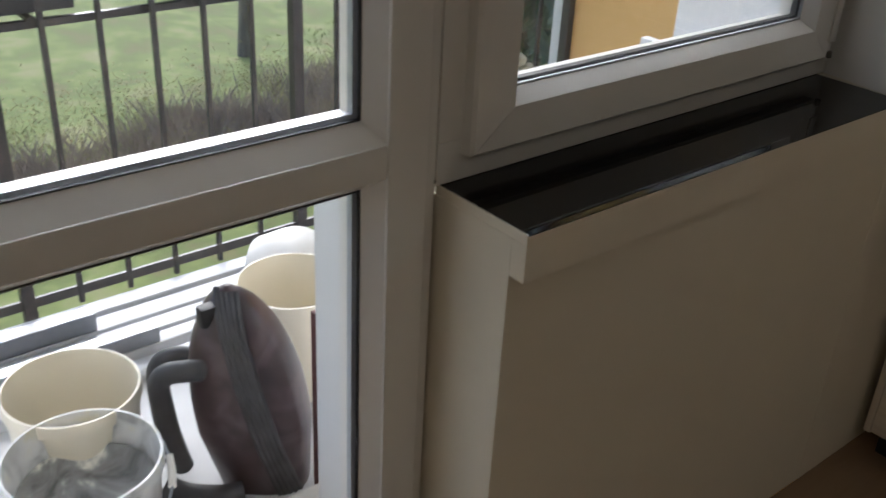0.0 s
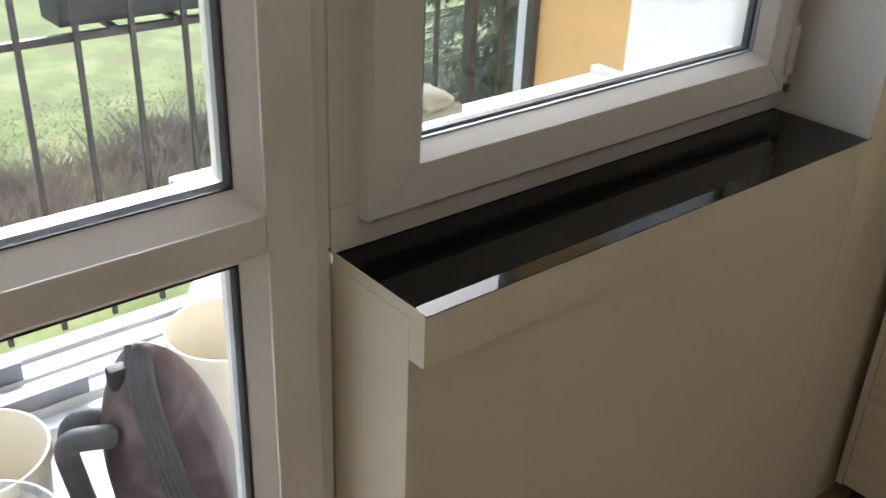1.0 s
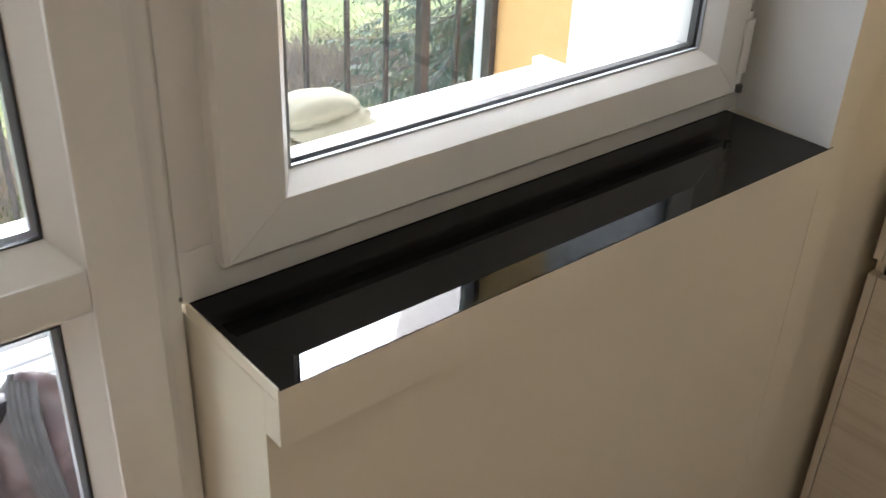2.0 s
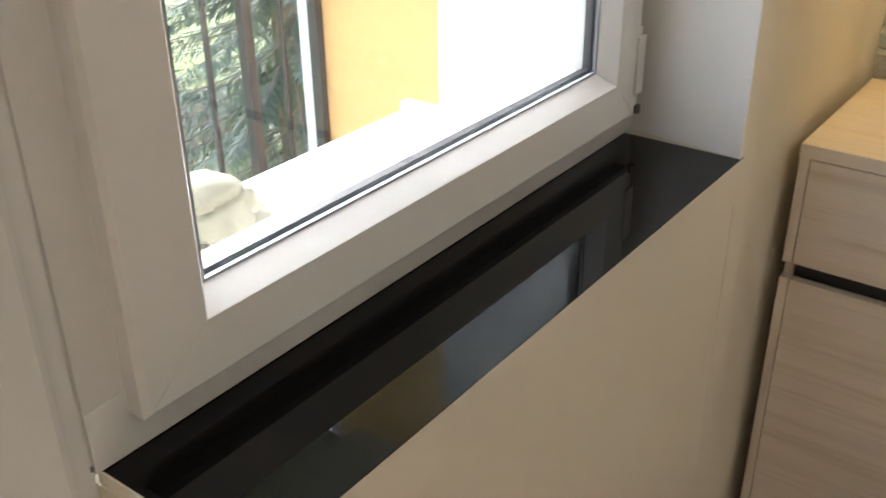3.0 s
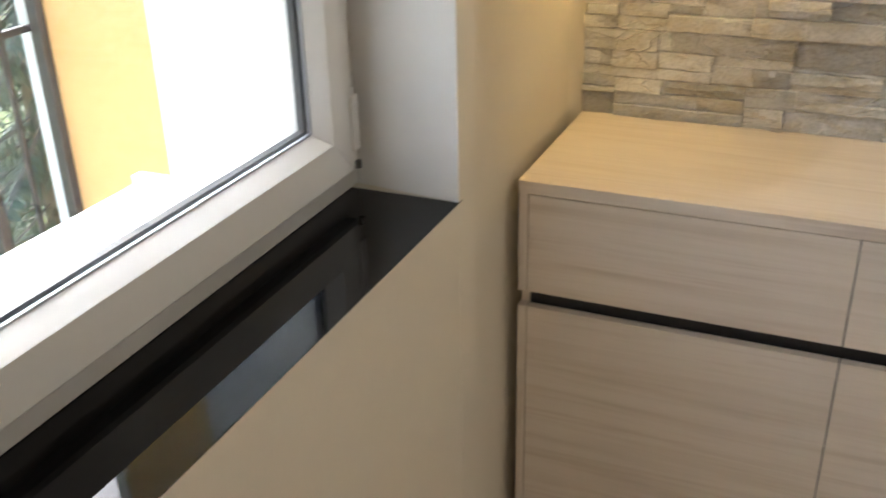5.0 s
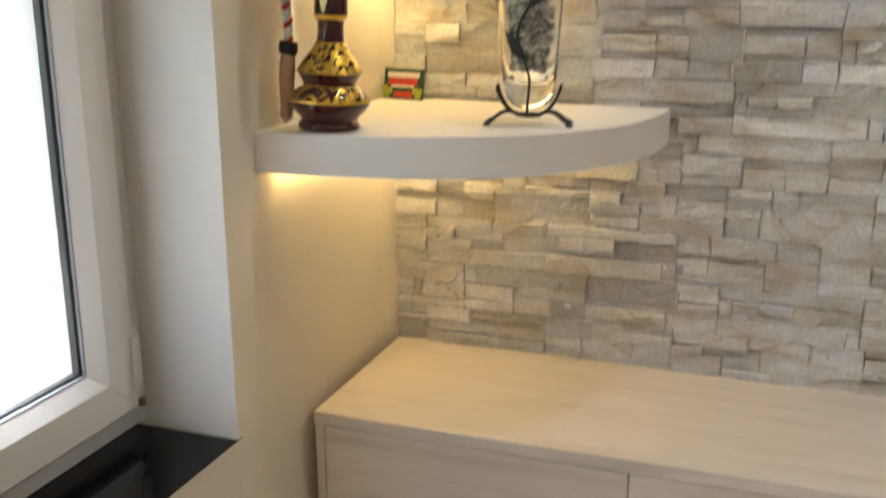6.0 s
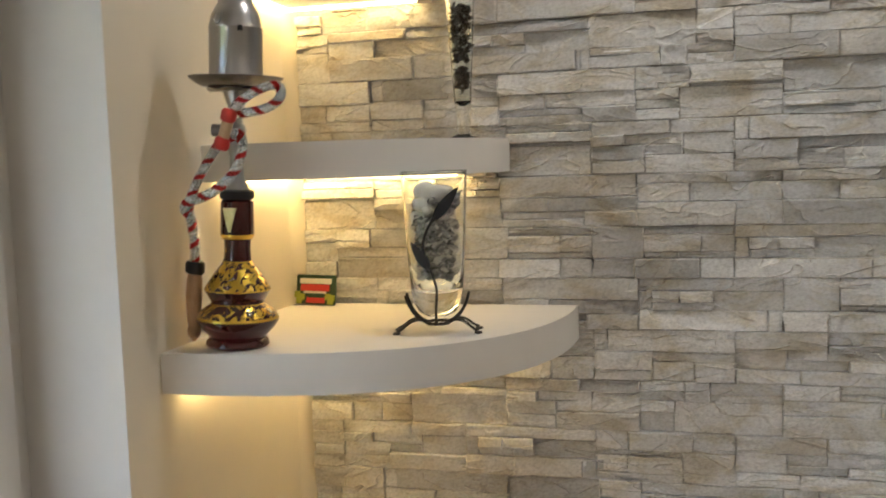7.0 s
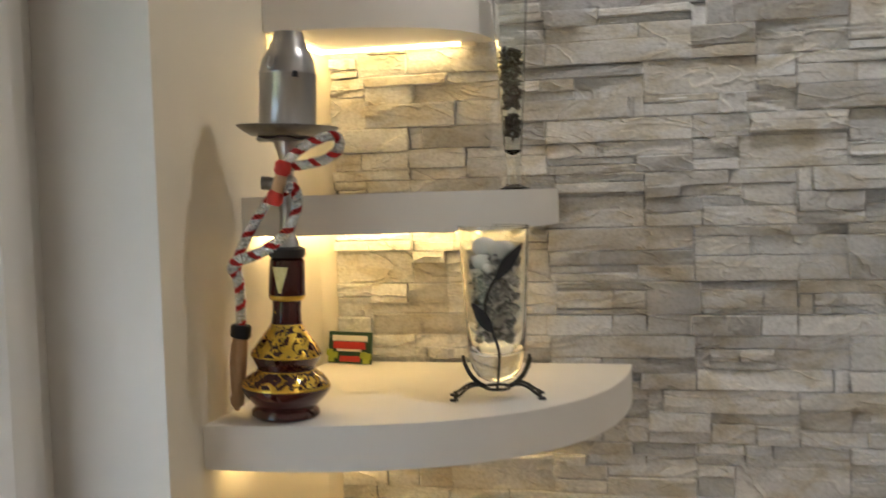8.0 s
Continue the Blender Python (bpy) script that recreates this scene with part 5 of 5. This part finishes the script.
CAST_G = ((0, .56, 0, .26, 11), (.56, 1, 0, .26, 7), (0, .24, .26, .46, 13), (.24, .65, .26, .46, 3), (.65, 1, .26, .66, 4), (0, .38, .46, .74, 8), (.38, .65, .46, .66, 6), (.38, 1, .66, 1, 11), (0, .38, .74, 1, 9))
CAST_H = ((0, 1, 0, .42, 10), (0, .35, .42, .7, 8), (.35, 1, .42, .7, 6), (0, .62, .7, .84, 3), (0, .62, .84, 1, 9), (.62, 1, .7, 1, 12))
PANELS = (CAST_A, CAST_B, CAST_C, CAST_D, CAST_E, CAST_F, CAST_G, CAST_H)
PW, PH, ROW_TOP = 0.249, 0.0944, 1.6965
JOINT = {0: -0.088, 1: -0.169}
CHOICE = {(2, 3): 0, (3, 3): 1, (4, 3): 2, (1, 3): 3, (-2, 3): 4, (-1, 3): 5, (0, 3): 6, (-1, 2): 7}


def stone_piece(y0, y1, z0, z1, proud, r, bm):
    """One split-face piece with chipped edges: y0 is its left edge as the room sees it, so y falls to the right."""
    wide, tall = abs(y1 - y0), abs(z1 - z0)
    cu, cv = min(0.2, 0.0022 / wide), min(0.25, 0.0020 / tall)
    us = [0, cu] + [cu + (1 - 2 * cu) * k / 5 for k in range(1, 5)] + [1 - cu, 1]
    vs = [0, cv] + [cv + (1 - 2 * cv) * k / 3 for k in range(1, 3)] + [1 - cv, 1]
    nu, nv = len(us) - 1, len(vs) - 1
    seed = Vector((r.uniform(0, 90), r.uniform(0, 90), r.uniform(0, 90)))
    tilt_z, tilt_y = r.uniform(-0.0022, 0.0022), r.uniform(-0.0022, 0.0022)
    sk0, sk1 = r.uniform(-0.0015, 0.0015), r.uniform(-0.0015, 0.0015)
    lean0, lean1 = (r.uniform(-0.005, 0.005) if r.random() < 0.4 else 0 for _ in range(2))
    # a slanting break, past which the face drops to a lower layer
    step = r.choice((0, 0.002, 0.003, 0.0045, 0.006))
    bu, slope = r.uniform(0.15, 0.85), r.uniform(-0.9, 0.9)
    flip = r.choice((-1, 1))
    chip = [r.uniform(0.0004, 0.0026) for _ in range(4)]
    rows_ = []
    for i, u in enumerate(us):
        row = []
        for j, v in enumerate(vs):
            yy, zz = y0 + (y1 - y0) * u, z0 + (z1 - z0) * v
            d = proud + tilt_z * (2 * v - 1) + tilt_y * (2 * u - 1) + 0.0026 * noise.noise(seed + Vector((yy * 26, zz * 44, 0))) + 0.0016 * noise.noise(seed + Vector((yy * 80, zz * 110, 5)))
            if flip * (u - bu - slope * (v - 0.5)) > 0:
                d -= step
            if i == 0 or i == nu:
                d -= chip[0 if i == 0 else 1]
                yy += (v - 0.5) * (lean0 if i == 0 else lean1) + 0.0014 * noise.noise(seed + Vector((zz * 160, 1, u * 3)))
            if j == 0 or j == nv:
                d -= chip[2 if j == 0 else 3]
                zz += 0.0010 * noise.noise(seed + Vector((yy * 60, 2, v * 3))) + (sk0 if j == 0 else sk1) * (u - 0.5)
            row.append(bm.verts.new((STONE_X - max(d, -0.006), yy, zz)))
        rows_.append(row)
    for i in range(nu):
        for j in range(nv):
            bm.faces.new([rows_[i][j], rows_[i + 1][j], rows_[i + 1][j + 1], rows_[i][j + 1]])
    ring = [rows_[i][0] for i in range(nu + 1)] + [rows_[nu][j] for j in range(1, nv + 1)] + [rows_[i][nv] for i in range(nu - 1, -1, -1)] + [rows_[0][j] for j in range(nv - 1, 0, -1)]
    backs = [bm.verts.new((0.0258, v.co.y, v.co.z)) for v in ring]
    for k in range(len(ring)):
        j = (k + 1) % len(ring)
        bm.faces.new([ring[j], ring[k], backs[k], backs[j]])


STONE_X = 0.010
rest = bmesh.new()
count = 0
r = random.Random(21)
for row in range(-9, 18):
    zt = ROW_TOP - PH * row
    zb = zt - PH
    if zt > CEIL or zb < 0.0:
        continue
    for col in range(0, 12):
        ys = JOINT[row % 2] - PW * (col - 1)
        kind = CHOICE.get((row, col - 0), None)
        kind = r.randrange(len(PANELS)) if kind is None else kind
        turned = (row, col) not in CHOICE and r.random() < 0.5
        lift = r.uniform(-0.0015, 0.0015)
        for (u0, u1, v0, v1, mm) in PANELS[kind]:
            if turned:
                u0, u1, v0, v1 = 1 - u1, 1 - u0, 1 - v1, 1 - v0
            g = 0.0003
            y0, y1 = ys - PW * u0 - g, ys - PW * u1 + g
            y0 = min(y0, -0.022)
            if y1 > y0 - 0.012:
                continue
            z1, z0 = zt - PH * v0 - g, zt - PH * v1 + g
            proud = mm * 0.00115 - 0.0042 + lift + r.uniform(-0.001, 0.001)
            inside = zb > 0.80 and zt < 2.15 and y0 > -0.90
            if inside and count < 300:
                bm = bmesh.new()
                stone_piece(y0, y1, z0, z1, proud, r, bm)
                ob = new("stone", finish(bm, "stone", M_STONE, True, 22))
                ob.parent = wall_east
                count += 1
            else:
                stone_piece(y0, y1, z0, z1, proud, r, rest)
tagged(new("stone_cladding", finish(rest, "stone_cladding", M_STONE, True, 22)), "pale split-face stone pieces further along the wall", kind="stuff").parent = wall_east
